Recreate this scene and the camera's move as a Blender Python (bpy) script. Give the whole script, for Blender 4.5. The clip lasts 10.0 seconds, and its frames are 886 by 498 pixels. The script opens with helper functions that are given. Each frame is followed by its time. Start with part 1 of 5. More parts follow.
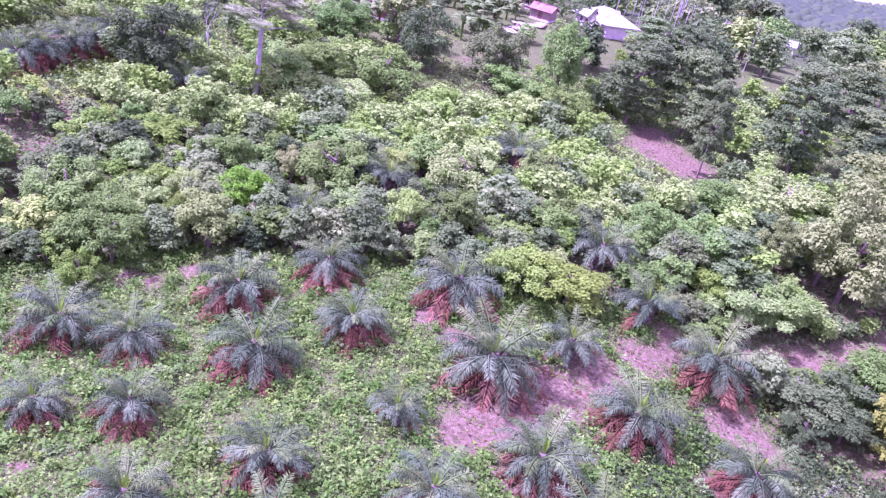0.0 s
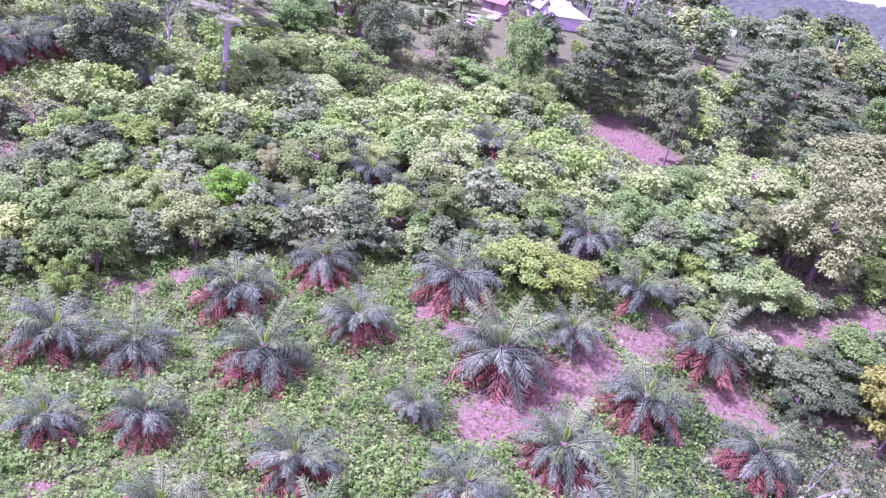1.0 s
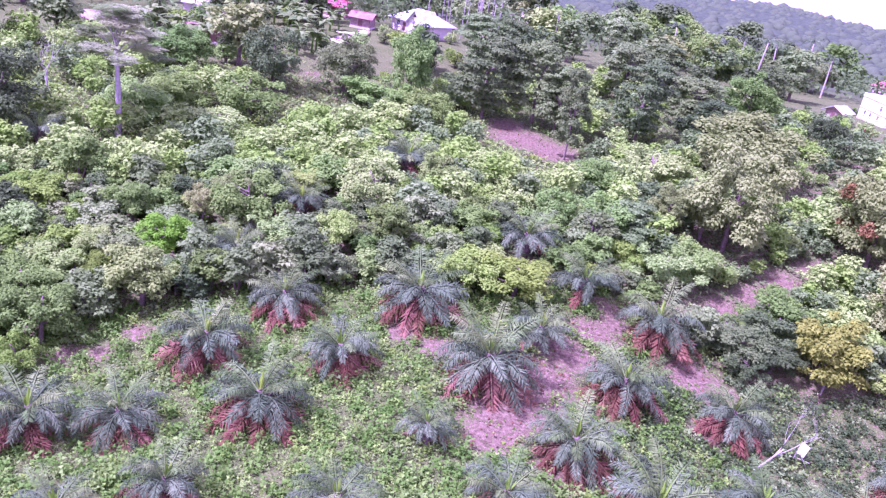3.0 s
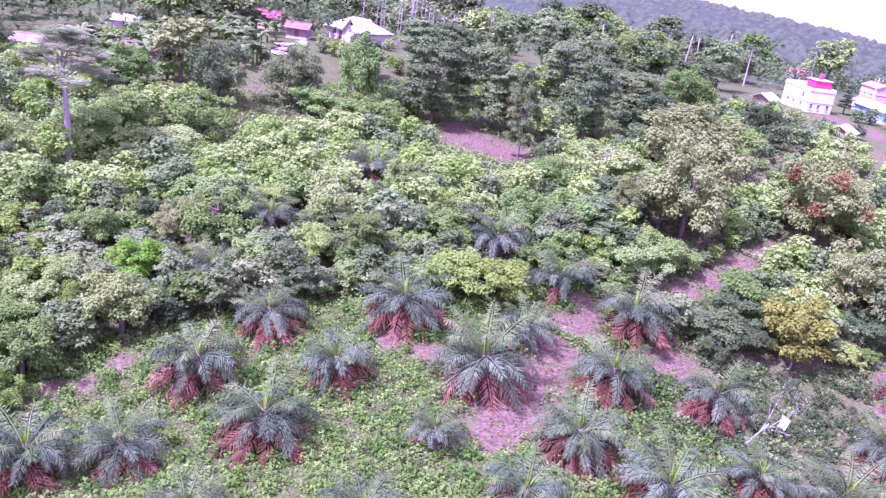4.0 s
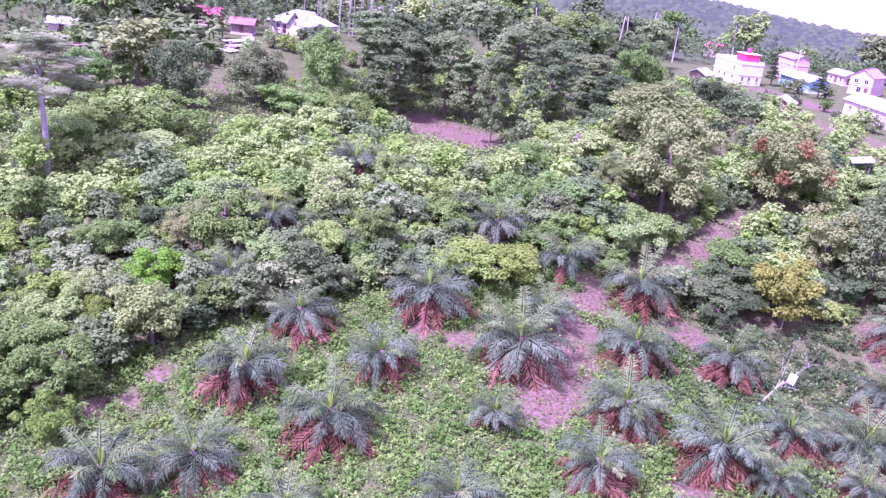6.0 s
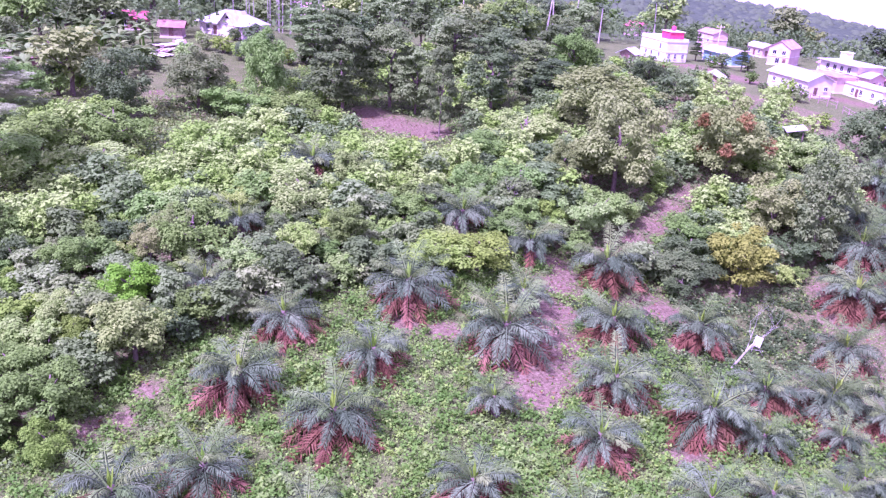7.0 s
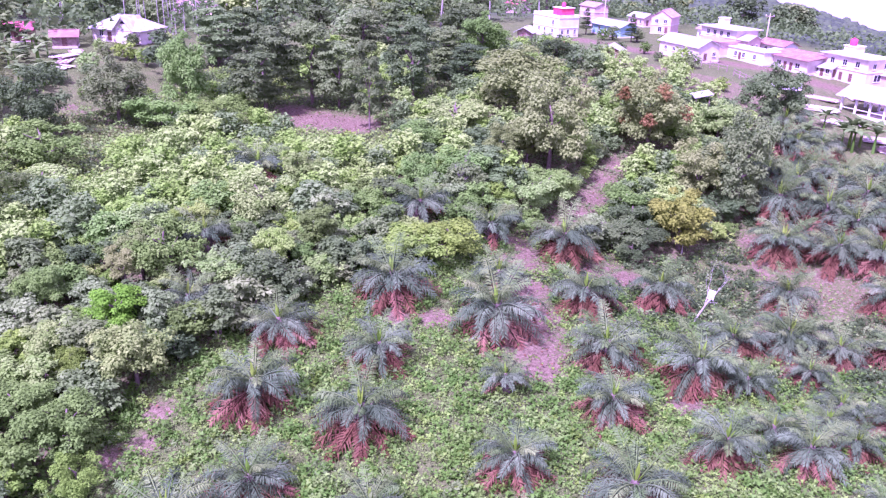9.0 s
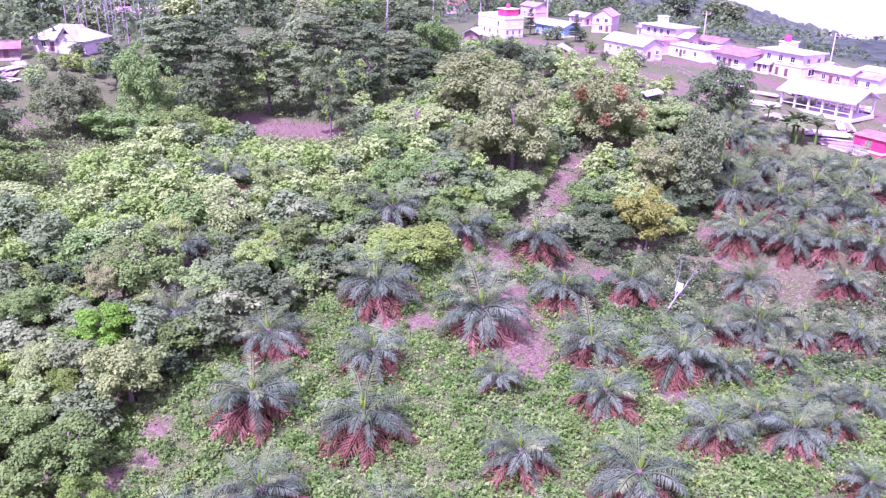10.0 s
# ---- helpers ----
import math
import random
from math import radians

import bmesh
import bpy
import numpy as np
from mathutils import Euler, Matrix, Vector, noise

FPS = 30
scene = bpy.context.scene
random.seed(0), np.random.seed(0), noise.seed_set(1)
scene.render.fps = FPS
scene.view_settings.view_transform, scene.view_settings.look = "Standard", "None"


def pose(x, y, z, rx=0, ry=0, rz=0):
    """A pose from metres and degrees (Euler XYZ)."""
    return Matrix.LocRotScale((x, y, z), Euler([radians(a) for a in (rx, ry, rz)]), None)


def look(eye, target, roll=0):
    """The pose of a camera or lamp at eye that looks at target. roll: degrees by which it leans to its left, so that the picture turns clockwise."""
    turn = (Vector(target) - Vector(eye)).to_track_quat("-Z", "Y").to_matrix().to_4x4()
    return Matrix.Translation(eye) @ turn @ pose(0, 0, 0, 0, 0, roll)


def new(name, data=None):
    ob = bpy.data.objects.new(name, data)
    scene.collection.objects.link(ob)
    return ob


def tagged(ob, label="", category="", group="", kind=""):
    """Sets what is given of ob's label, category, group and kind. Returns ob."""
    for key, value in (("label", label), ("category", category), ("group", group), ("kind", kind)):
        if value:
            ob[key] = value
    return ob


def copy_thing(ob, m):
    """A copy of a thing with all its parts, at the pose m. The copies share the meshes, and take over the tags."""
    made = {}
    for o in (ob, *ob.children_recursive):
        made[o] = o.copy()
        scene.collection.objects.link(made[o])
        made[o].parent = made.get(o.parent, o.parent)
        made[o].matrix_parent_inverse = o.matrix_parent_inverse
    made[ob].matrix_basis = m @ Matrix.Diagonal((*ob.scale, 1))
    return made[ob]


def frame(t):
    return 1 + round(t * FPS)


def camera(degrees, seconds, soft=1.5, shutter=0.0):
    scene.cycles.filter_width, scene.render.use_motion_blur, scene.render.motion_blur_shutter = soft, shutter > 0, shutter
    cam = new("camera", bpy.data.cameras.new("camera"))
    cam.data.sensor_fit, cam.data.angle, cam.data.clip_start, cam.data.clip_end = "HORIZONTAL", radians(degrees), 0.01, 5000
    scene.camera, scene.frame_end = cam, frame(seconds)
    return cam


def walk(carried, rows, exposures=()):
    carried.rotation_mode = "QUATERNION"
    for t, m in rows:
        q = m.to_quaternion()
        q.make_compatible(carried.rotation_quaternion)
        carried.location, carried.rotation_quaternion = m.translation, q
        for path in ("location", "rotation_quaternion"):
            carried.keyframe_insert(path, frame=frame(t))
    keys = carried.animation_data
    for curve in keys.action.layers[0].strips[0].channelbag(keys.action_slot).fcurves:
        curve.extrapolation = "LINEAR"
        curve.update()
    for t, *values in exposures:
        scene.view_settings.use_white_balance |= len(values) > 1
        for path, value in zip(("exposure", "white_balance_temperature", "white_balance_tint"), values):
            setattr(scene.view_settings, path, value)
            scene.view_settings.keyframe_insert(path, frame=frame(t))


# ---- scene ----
cam = camera(58.0, 10.0, 1.32)
# seconds, then x, y, z in metres and the turn in degrees
ROWS = [
    (0.0, -0.000, -0.000, 30.000, 64.000, -12.000, -0.000),
    (0.5, -1.957, 0.082, 29.574, 64.261, -12.086, -2.585),
    (1.0, -3.941, 0.335, 29.155, 64.595, -12.039, -5.090),
    (1.5, -5.546, 0.512, 29.004, 64.998, -11.334, -8.819),
    (2.0, -7.265, 0.787, 28.860, 66.879, -9.521, -14.511),
    (2.5, -9.150, 1.244, 28.482, 67.295, -9.494, -15.951),
    (4.0, -14.391, 2.602, 27.957, 68.930, -7.512, -24.036),
    (4.5, -16.091, 3.153, 27.772, 69.139, -7.115, -25.756),
    (5.0, -17.975, 3.731, 27.758, 69.176, -7.137, -26.622),
    (5.5, -19.676, 4.401, 27.695, 68.962, -6.800, -28.329),
    (7.0, -24.288, 6.358, 27.869, 68.606, -3.947, -37.150),
    (7.5, -25.817, 7.133, 28.009, 68.503, -3.016, -39.793),
    (8.0, -27.286, 7.863, 28.211, 68.403, -2.358, -41.898),
    (8.5, -29.024, 8.814, 28.499, 68.200, -1.908, -43.784),
    (9.0, -30.387, 9.570, 28.727, 67.868, -1.460, -46.881),
    (9.5, -31.735, 10.418, 29.094, 67.803, -1.238, -49.154),
    (10.0, -33.163, 11.327, 29.537, 67.875, -1.017, -51.734),
]
walk(cam, [(row[0], pose(*row[1:])) for row in ROWS], ((0.0, 1.07, 5110, 108), (10.0, 0.92, 5130, 104)))

# ---- sky, sun and exposure ----
SUN_EL, SUN_AZ = 57.0, -95.0
world = bpy.data.worlds.new("sky")
scene.world = world
world.use_nodes = True
wn, wl = world.node_tree.nodes, world.node_tree.links
wn.clear()
w_out = wn.new("ShaderNodeOutputWorld")
w_bg = wn.new("ShaderNodeBackground")
w_sky = wn.new("ShaderNodeTexSky")
w_sky.sky_type = "NISHITA"
w_sky.sun_disc = False
w_sky.sun_elevation = radians(SUN_EL)
w_sky.sun_rotation = radians(SUN_AZ)
w_sky.air_density, w_sky.dust_density, w_sky.ozone_density = 1.0, 4.0, 1.0
w_geo = wn.new("ShaderNodeTexCoord")
w_lift = wn.new("ShaderNodeVectorMath")
w_lift.operation = "ADD"
w_lift.inputs[1].default_value = (0.0, 0.0, 0.22)
w_mix = wn.new("ShaderNodeMix")
w_mix.data_type = "RGBA"
w_mix.inputs["Factor"].default_value = 0.7
w_mix.inputs["B"].default_value = (10.5, 9.45, 11.3, 1)
wl.new(w_geo.outputs["Generated"], w_lift.inputs[0])
wl.new(w_lift.outputs["Vector"], w_sky.inputs["Vector"])
wl.new(w_sky.outputs["Color"], w_mix.inputs["A"])
wl.new(w_mix.outputs["Result"], w_bg.inputs["Color"])
w_bg.inputs["Strength"].default_value = 0.084
wl.new(w_bg.outputs["Background"], w_out.inputs["Surface"])
sun = new("sun", bpy.data.lights.new("sun", "SUN"))
sun.data.energy, sun.data.angle, sun.data.color = 4.7, radians(4), (1.0, 0.97, 0.87)
sun.matrix_world = \
    look((60 * math.sin(radians(SUN_AZ)), 60 * math.cos(radians(SUN_AZ)), 60 * math.tan(radians(SUN_EL))), (0, 0, 0))


# ---- materials ----
def material(name, rough=0.8, metal=0.0, spec=0.3):
    m = bpy.data.materials.new(name)
    m.use_nodes = True
    nt = m.node_tree
    b = nt.nodes["Principled BSDF"]
    b.inputs["Roughness"].default_value = rough
    b.inputs["Metallic"].default_value = metal
    b.inputs["Specular IOR Level"].default_value = spec
    return m, nt, b


def ramp(nt, stops):
    r = nt.nodes.new("ShaderNodeValToRGB")
    e = r.color_ramp.elements
    e[0].position, e[0].color = stops[0][0], (*stops[0][1], 1)
    e[1].position, e[1].color = stops[-1][0], (*stops[-1][1], 1)
    for p, c in stops[1:-1]:
        k = e.new(p)
        k.color = (*c, 1)
    return r


def noise_node(nt, scale, detail=4.0, coords=None):
    n = nt.nodes.new("ShaderNodeTexNoise")
    n.inputs["Scale"].default_value = scale
    n.inputs["Detail"].default_value = detail
    if coords is None:
        g = nt.nodes.new("ShaderNodeNewGeometry")
        coords = g.outputs["Position"]
    nt.links.new(coords, n.inputs["Vector"])
    return n


def leaf_material(name, dark, mid, light, rough=0.65, glow=0.32, tone=0.5, spread=0.05):
    """Foliage: hue varies from leaf to leaf, from plant to plant and softly across the plant; some light passes through."""
    m, nt, b = material(name, rough, 0.0, 0.18)
    geo = nt.nodes.new("ShaderNodeNewGeometry")
    info = nt.nodes.new("ShaderNodeObjectInfo")
    n = noise_node(nt, 1.1, 3.0)
    a = nt.nodes.new("ShaderNodeMath")
    a.operation = "MULTIPLY_ADD"
    a.inputs[1].default_value = 0.15
    nt.links.new(geo.outputs["Random Per Island"], a.inputs[0])
    c = nt.nodes.new("ShaderNodeMath")
    c.operation = "MULTIPLY_ADD"
    c.inputs[1].default_value = tone
    nt.links.new(info.outputs["Random"], c.inputs[0])
    s = nt.nodes.new("ShaderNodeMath")
    s.operation = "MULTIPLY_ADD"
    s.inputs[1].default_value = 0.75
    s.inputs[2].default_value = -0.19
    nt.links.new(n.outputs["Fac"], s.inputs[0])
    nt.links.new(s.outputs[0], c.inputs[2])
    nt.links.new(c.outputs[0], a.inputs[2])
    r = ramp(nt, [(0.0, dark), (0.5, mid), (1.0, tuple(0.86 * k for k in light))])
    nt.links.new(a.outputs[0], r.inputs["Fac"])
    spin = nt.nodes.new("ShaderNodeMath")
    spin.operation = "MULTIPLY"
    spin.inputs[1].default_value = 7.31
    nt.links.new(info.outputs["Random"], spin.inputs[0])
    fract = nt.nodes.new("ShaderNodeMath")
    fract.operation = "FRACT"
    nt.links.new(spin.outputs[0], fract.inputs[0])
    broad = noise_node(nt, 0.16, 2.0)
    mean = nt.nodes.new("ShaderNodeMath")
    mean.operation = "ADD"
    nt.links.new(fract.outputs[0], mean.inputs[0])
    nt.links.new(broad.outputs["Fac"], mean.inputs[1])
    hue = nt.nodes.new("ShaderNodeMapRange")
    hue.inputs["From Max"].default_value = 2.0
    hue.inputs["To Min"].default_value = 0.508 - 0.5 * spread
    hue.inputs["To Max"].default_value = 0.508 + 0.4 * spread
    nt.links.new(mean.outputs[0], hue.inputs["Value"])
    shift = nt.nodes.new("ShaderNodeHueSaturation")
    shift.inputs["Saturation"].default_value = 1.12
    nt.links.new(hue.outputs["Result"], shift.inputs["Hue"])
    nt.links.new(r.outputs["Color"], shift.inputs["Color"])
    nt.links.new(shift.outputs["Color"], b.inputs["Base Color"])
    tr = nt.nodes.new("ShaderNodeBsdfTranslucent")
    nt.links.new(shift.outputs["Color"], tr.inputs["Color"])
    mx = nt.nodes.new("ShaderNodeMixShader")
    mx.inputs["Fac"].default_value = glow
    nt.links.new(b.outputs["BSDF"], mx.inputs[1])
    nt.links.new(tr.outputs["BSDF"], mx.inputs[2])
    nt.links.new(mx.outputs["Shader"], nt.nodes["Material Output"].inputs["Surface"])
    return m


def mottled(name, c1, c2, scale=3.0, rough=0.8, bump=0.3, metal=0.0, spec=0.3):
    m, nt, b = material(name, rough, metal, spec)
    n = noise_node(nt, scale, 6.0)
    n2 = noise_node(nt, scale * 9, 3.0)
    add = nt.nodes.new("ShaderNodeMath")
    add.operation = "MULTIPLY_ADD"
    add.inputs[1].default_value = 0.4
    nt.links.new(n2.outputs["Fac"], add.inputs[0])
    nt.links.new(n.outputs["Fac"], add.inputs[2])
    r = ramp(nt, [(0.4, c1), (0.95, c2)])
    nt.links.new(add.outputs[0], r.inputs["Fac"])
    nt.links.new(r.outputs["Color"], b.inputs["Base Color"])
    bp = nt.nodes.new("ShaderNodeBump")
    bp.inputs["Strength"].default_value = bump
    bp.inputs["Distance"].default_value = 0.05
    nt.links.new(add.outputs[0], bp.inputs["Height"])
    nt.links.new(bp.outputs["Normal"], b.inputs["Normal"])
    return m


def ground_material():
    m, nt, b = material("earth_and_grass", 0.9, 0.0, 0.15)
    att = nt.nodes.new("ShaderNodeAttribute")
    att.attribute_name = "soil"
    big = noise_node(nt, 0.45, 5.0)
    fine = noise_node(nt, 4.0, 6.0)
    grain = noise_node(nt, 14.0, 4.0)
    k = nt.nodes.new("ShaderNodeMath")
    k.operation = "MULTIPLY_ADD"
    k.inputs[1].default_value = 1.7
    k.inputs[2].default_value = -0.85
    nt.links.new(fine.outputs["Fac"], k.inputs[0])
    s = nt.nodes.new("ShaderNodeMath")
    s.operation = "ADD"
    nt.links.new(att.outputs["Fac"], s.inputs[0])
    nt.links.new(k.outputs[0], s.inputs[1])
    mask = ramp(nt, [(0.3, (0, 0, 0)), (0.7, (1, 1, 1))])
    nt.links.new(s.outputs[0], mask.inputs["Fac"])
    soil = ramp(nt, [(0.36, SOIL_DARK), (0.5, SOIL_MID), (0.66, SOIL_LIGHT)])
    both = nt.nodes.new("ShaderNodeMix")
    both.inputs["Factor"].default_value = 0.5
    nt.links.new(fine.outputs["Fac"], both.inputs["A"])
    nt.links.new(grain.outputs["Fac"], both.inputs["B"])
    nt.links.new(both.outputs["Result"], soil.inputs["Fac"])
    # Grass stays darker than the herbs: shade between their leaves put into colour.
    grass = ramp(nt, [(0.3, (0.03, 0.045, 0.012)), (0.5, (0.085, 0.12, 0.033)), (0.72, (0.19, 0.235, 0.075))])
    nt.links.new(grain.outputs["Fac"], grass.inputs["Fac"])
    dry = ramp(nt, [(0.45, (0.0, 0.0, 0.0)), (0.8, (0.6, 0.6, 0.6))])
    nt.links.new(big.outputs["Fac"], dry.inputs["Fac"])
    g2 = nt.nodes.new("ShaderNodeMix")
    g2.data_type = "RGBA"
    nt.links.new(dry.outputs["Color"], g2.inputs["Factor"])
    nt.links.new(grass.outputs["Color"], g2.inputs["A"])
    g2.inputs["B"].default_value = (0.15, 0.16, 0.065, 1)
    mx = nt.nodes.new("ShaderNodeMix")
    mx.data_type = "RGBA"
    nt.links.new(mask.outputs["Color"], mx.inputs["Factor"])
    nt.links.new(g2.outputs["Result"], mx.inputs["A"])
    nt.links.new(soil.outputs["Color"], mx.inputs["B"])
    wood = nt.nodes.new("ShaderNodeAttribute")
    wood.attribute_name = "wood"
    leafy = ramp(nt, [(0.2, (0.03, 0.05, 0.026)), (0.65, (0.07, 0.105, 0.056))])
    cells = nt.nodes.new("ShaderNodeTexVoronoi")
    cells.inputs["Scale"].default_value = 0.13
    spot = nt.nodes.new("ShaderNodeNewGeometry")
    nt.links.new(spot.outputs["Position"], cells.inputs["Vector"])
    clump = nt.nodes.new("ShaderNodeMath")
    clump.operation = "MULTIPLY_ADD"
    clump.inputs[1].default_value = -0.45
    nt.links.new(cells.outputs["Distance"], clump.inputs[0])
    nt.links.new(noise_node(nt, 0.3, 6.0).outputs["Fac"], clump.inputs[2])
    lift = nt.nodes.new("ShaderNodeMath")
    lift.operation = "ADD"
    lift.inputs[1].default_value = 0.2
    nt.links.new(clump.outputs[0], lift.inputs[0])
    nt.links.new(lift.outputs[0], leafy.inputs["Fac"])
    m2 = nt.nodes.new("ShaderNodeMix")
    m2.data_type = "RGBA"
    nt.links.new(wood.outputs["Fac"], m2.inputs["Factor"])
    nt.links.new(mx.outputs["Result"], m2.inputs["A"])
    nt.links.new(leafy.outputs["Color"], m2.inputs["B"])
    nt.links.new(m2.outputs["Result"], b.inputs["Base Color"])
    bp = nt.nodes.new("ShaderNodeBump")
    bp.inputs["Strength"].default_value = 0.6
    bp.inputs["Distance"].default_value = 0.12
    nt.links.new(fine.outputs["Fac"], bp.inputs["Height"])
    nt.links.new(bp.outputs["Normal"], b.inputs["Normal"])
    return m


SOIL_DARK, SOIL_MID, SOIL_LIGHT = (0.07, 0.05, 0.03), (0.16, 0.115, 0.07), (0.29, 0.225, 0.148)
MAT_GROUND = ground_material()
MAT_DARK = leaf_material("leaf_dark_green", (0.038, 0.066, 0.025), (0.125, 0.19, 0.07), (0.31, 0.4, 0.16))
MAT_BROAD = leaf_material("leaf_mid_green", (0.055, 0.105, 0.024), (0.205, 0.335, 0.088), (0.48, 0.62, 0.23))
MAT_GREY = leaf_material("leaf_grey_green", (0.06, 0.1, 0.036), (0.19, 0.275, 0.1), (0.43, 0.53, 0.24))
MAT_PALE = leaf_material("leaf_pale_cream", (0.065, 0.105, 0.028), (0.2, 0.29, 0.08), (0.44, 0.53, 0.18))
MAT_FRESH = leaf_material("leaf_fresh_green", (0.09, 0.165, 0.035), (0.27, 0.42, 0.115), (0.54, 0.69, 0.27))
MAT_LIME = leaf_material("leaf_lime", (0.075, 0.17, 0.025), (0.21, 0.4, 0.06), (0.42, 0.63, 0.15))
MAT_YELLOW = leaf_material("leaf_yellow_green", (0.072, 0.14, 0.027), (0.25, 0.39, 0.085), (0.49, 0.64, 0.215))
MAT_BROWN = leaf_material("leaf_olive_brown", (0.09, 0.125, 0.034), (0.25, 0.32, 0.105), (0.47, 0.55, 0.23))
MAT_GOLD = leaf_material("leaf_golden", (0.13, 0.155, 0.03), (0.34, 0.385, 0.09), (0.57, 0.61, 0.2))
MAT_SILVER = leaf_material("leaf_silvery_green", (0.24, 0.28, 0.14), (0.46, 0.52, 0.29), (0.68, 0.74, 0.47), 0.65, 0.45)
MAT_RED = leaf_material("leaf_reddish", (0.13, 0.08, 0.03), (0.27, 0.17, 0.07), (0.44, 0.32, 0.15))
MAT_FROND = leaf_material("palm_frond_green", (0.036, 0.062, 0.028), (0.12, 0.178, 0.088), (0.29, 0.375, 0.21), 0.7, 0.15)
MAT_FROND_YOUNG = leaf_material("palm_frond_young", (0.055, 0.1, 0.03), (0.17, 0.25, 0.09), (0.35, 0.44, 0.19), 0.65, 0.2)
MAT_FROND_DRY = leaf_material("palm_frond_dry", (0.078, 0.038, 0.024), (0.2, 0.102, 0.064), (0.42, 0.26, 0.175), 0.85, 0.15)
MAT_SPEAR = leaf_material("palm_spear", (0.11, 0.2, 0.035), (0.24, 0.38, 0.075), (0.4, 0.54, 0.15))
MAT_HERB = leaf_material("herb_green", (0.045, 0.1, 0.018), (0.16, 0.29, 0.065), (0.38, 0.53, 0.185))
MAT_FAR = leaf_material("far_wood", (0.04, 0.064, 0.034), (0.07, 0.1, 0.054), (0.11, 0.14, 0.08), 1.0, 0.0, 0.5, 0.02)
MAT_BARK = mottled("bark_brown", (0.09, 0.06, 0.05), (0.25, 0.19, 0.16), 5.0)
MAT_BARK_PALE = mottled("bark_pale", (0.28, 0.25, 0.22), (0.5, 0.46, 0.41), 4.0)


# ---- small mesh helpers ----
def mesh_from(name, verts, faces, mat=None, smooth=False):
    me = bpy.data.meshes.new(name)
    me.from_pydata([tuple(map(float, v)) for v in verts], [], [tuple(map(int, f)) for f in faces])
    if mat:
        me.materials.append(mat)
    if smooth:
        me.polygons.foreach_set("use_smooth", [True] * len(me.polygons))
    me.update()
    return me


def part(name, me, parent, label="", mat=None, m=None):
    ob = new(name, me)
    ob.parent = parent
    if m is not None:
        ob.matrix_basis = m
    if mat:
        ob.material_slots[0].link = "OBJECT"
        ob.material_slots[0].material = mat
    return tagged(ob, label)


def bm_mesh(name, bm, mat):
    me = bpy.data.meshes.new(name)
    bm.to_mesh(me)
    bm.free()
    me.materials.append(mat)
    return me


def box_bm(bm, cx, cy, cz, sx, sy, sz, bevel=0.0):
    got = bmesh.ops.create_cube(bm, size=1.0, matrix=Matrix.Translation((cx, cy, cz)) @ Matrix.Diagonal((sx, sy, sz, 1)))
    if bevel:
        edges = list({e for v in got["verts"] for e in v.link_edges})
        bmesh.ops.bevel(bm, geom=edges, offset=bevel, segments=1, affect="EDGES")


def tube(path, radii, sides=6):
    """Verts and faces of a tapering tube along a path."""
    verts, faces = [], []
    path = [Vector(p) for p in path]
    for i, p in enumerate(path):
        d = (path[min(i + 1, len(path) - 1)] - path[max(i - 1, 0)]).normalized()
        u = d.orthogonal().normalized()
        v = d.cross(u)
        for k in range(sides):
            a = 2 * math.pi * k / sides
            verts.append(p + (u * math.cos(a) + v * math.sin(a)) * radii[i])
    for i in range(len(path) - 1):
        for k in range(sides):
            a, b = i * sides + k, i * sides + (k + 1) % sides
            faces.append((a, b, b + sides, a + sides))
    faces.append(tuple(range((len(path) - 1) * sides, len(path) * sides)))
    return verts, faces


def joined(pieces):
    verts, faces = [], []
    for v, f in pieces:
        o = len(verts)
        verts += list(v)
        faces += [tuple(i + o for i in q) for q in f]
    return verts, faces


def leaves(pos, along, side, normal, length, width, fold=0.25, single=False):
    """Folded diamond leaves, as numpy arrays: base, left, tip, right; or, small ones, single pointed blades."""
    n = len(pos)
    L, W = length[:, None], width[:, None]
    base = pos
    tip = pos + along * L - normal * (0.12 * L)
    mid = pos + along * L * 0.45
    left = mid + side * W * 0.5 + normal * W * fold
    right = mid - side * W * 0.5 + normal * W * fold
    if single:
        left = pos + along * L * 0.2 + side * W * 0.62
        right = pos + along * L * 0.2 - side * W * 0.62
        v = np.stack([left, right, tip], 1).reshape(-1, 3)
        return v, np.arange(n * 3).reshape(-1, 3)
    v = np.stack([base, left, tip, right], 1).reshape(-1, 3)
    i = np.arange(n) * 4
    f = np.concatenate([np.stack([i, i + 2, i + 1], 1), np.stack([i, i + 3, i + 2], 1)])
    return v, f


def np_mesh(name, v, f, mat):
    me = bpy.data.meshes.new(name)
    me.vertices.add(len(v))
    me.vertices.foreach_set("co", np.ascontiguousarray(v, dtype=np.float32).ravel())
    k = f.shape[1]
    me.loops.add(len(f) * k)
    me.loops.foreach_set("vertex_index", np.ascontiguousarray(f, dtype=np.int32).ravel())
    me.polygons.add(len(f))
    me.polygons.foreach_set("loop_start", np.arange(len(f), dtype=np.int32) * k)
    me.update(calc_edges=True)
    me.materials.append(mat)
    return me


def unit(a):
    return a / (np.linalg.norm(a, axis=1, keepdims=True) + 1e-9)


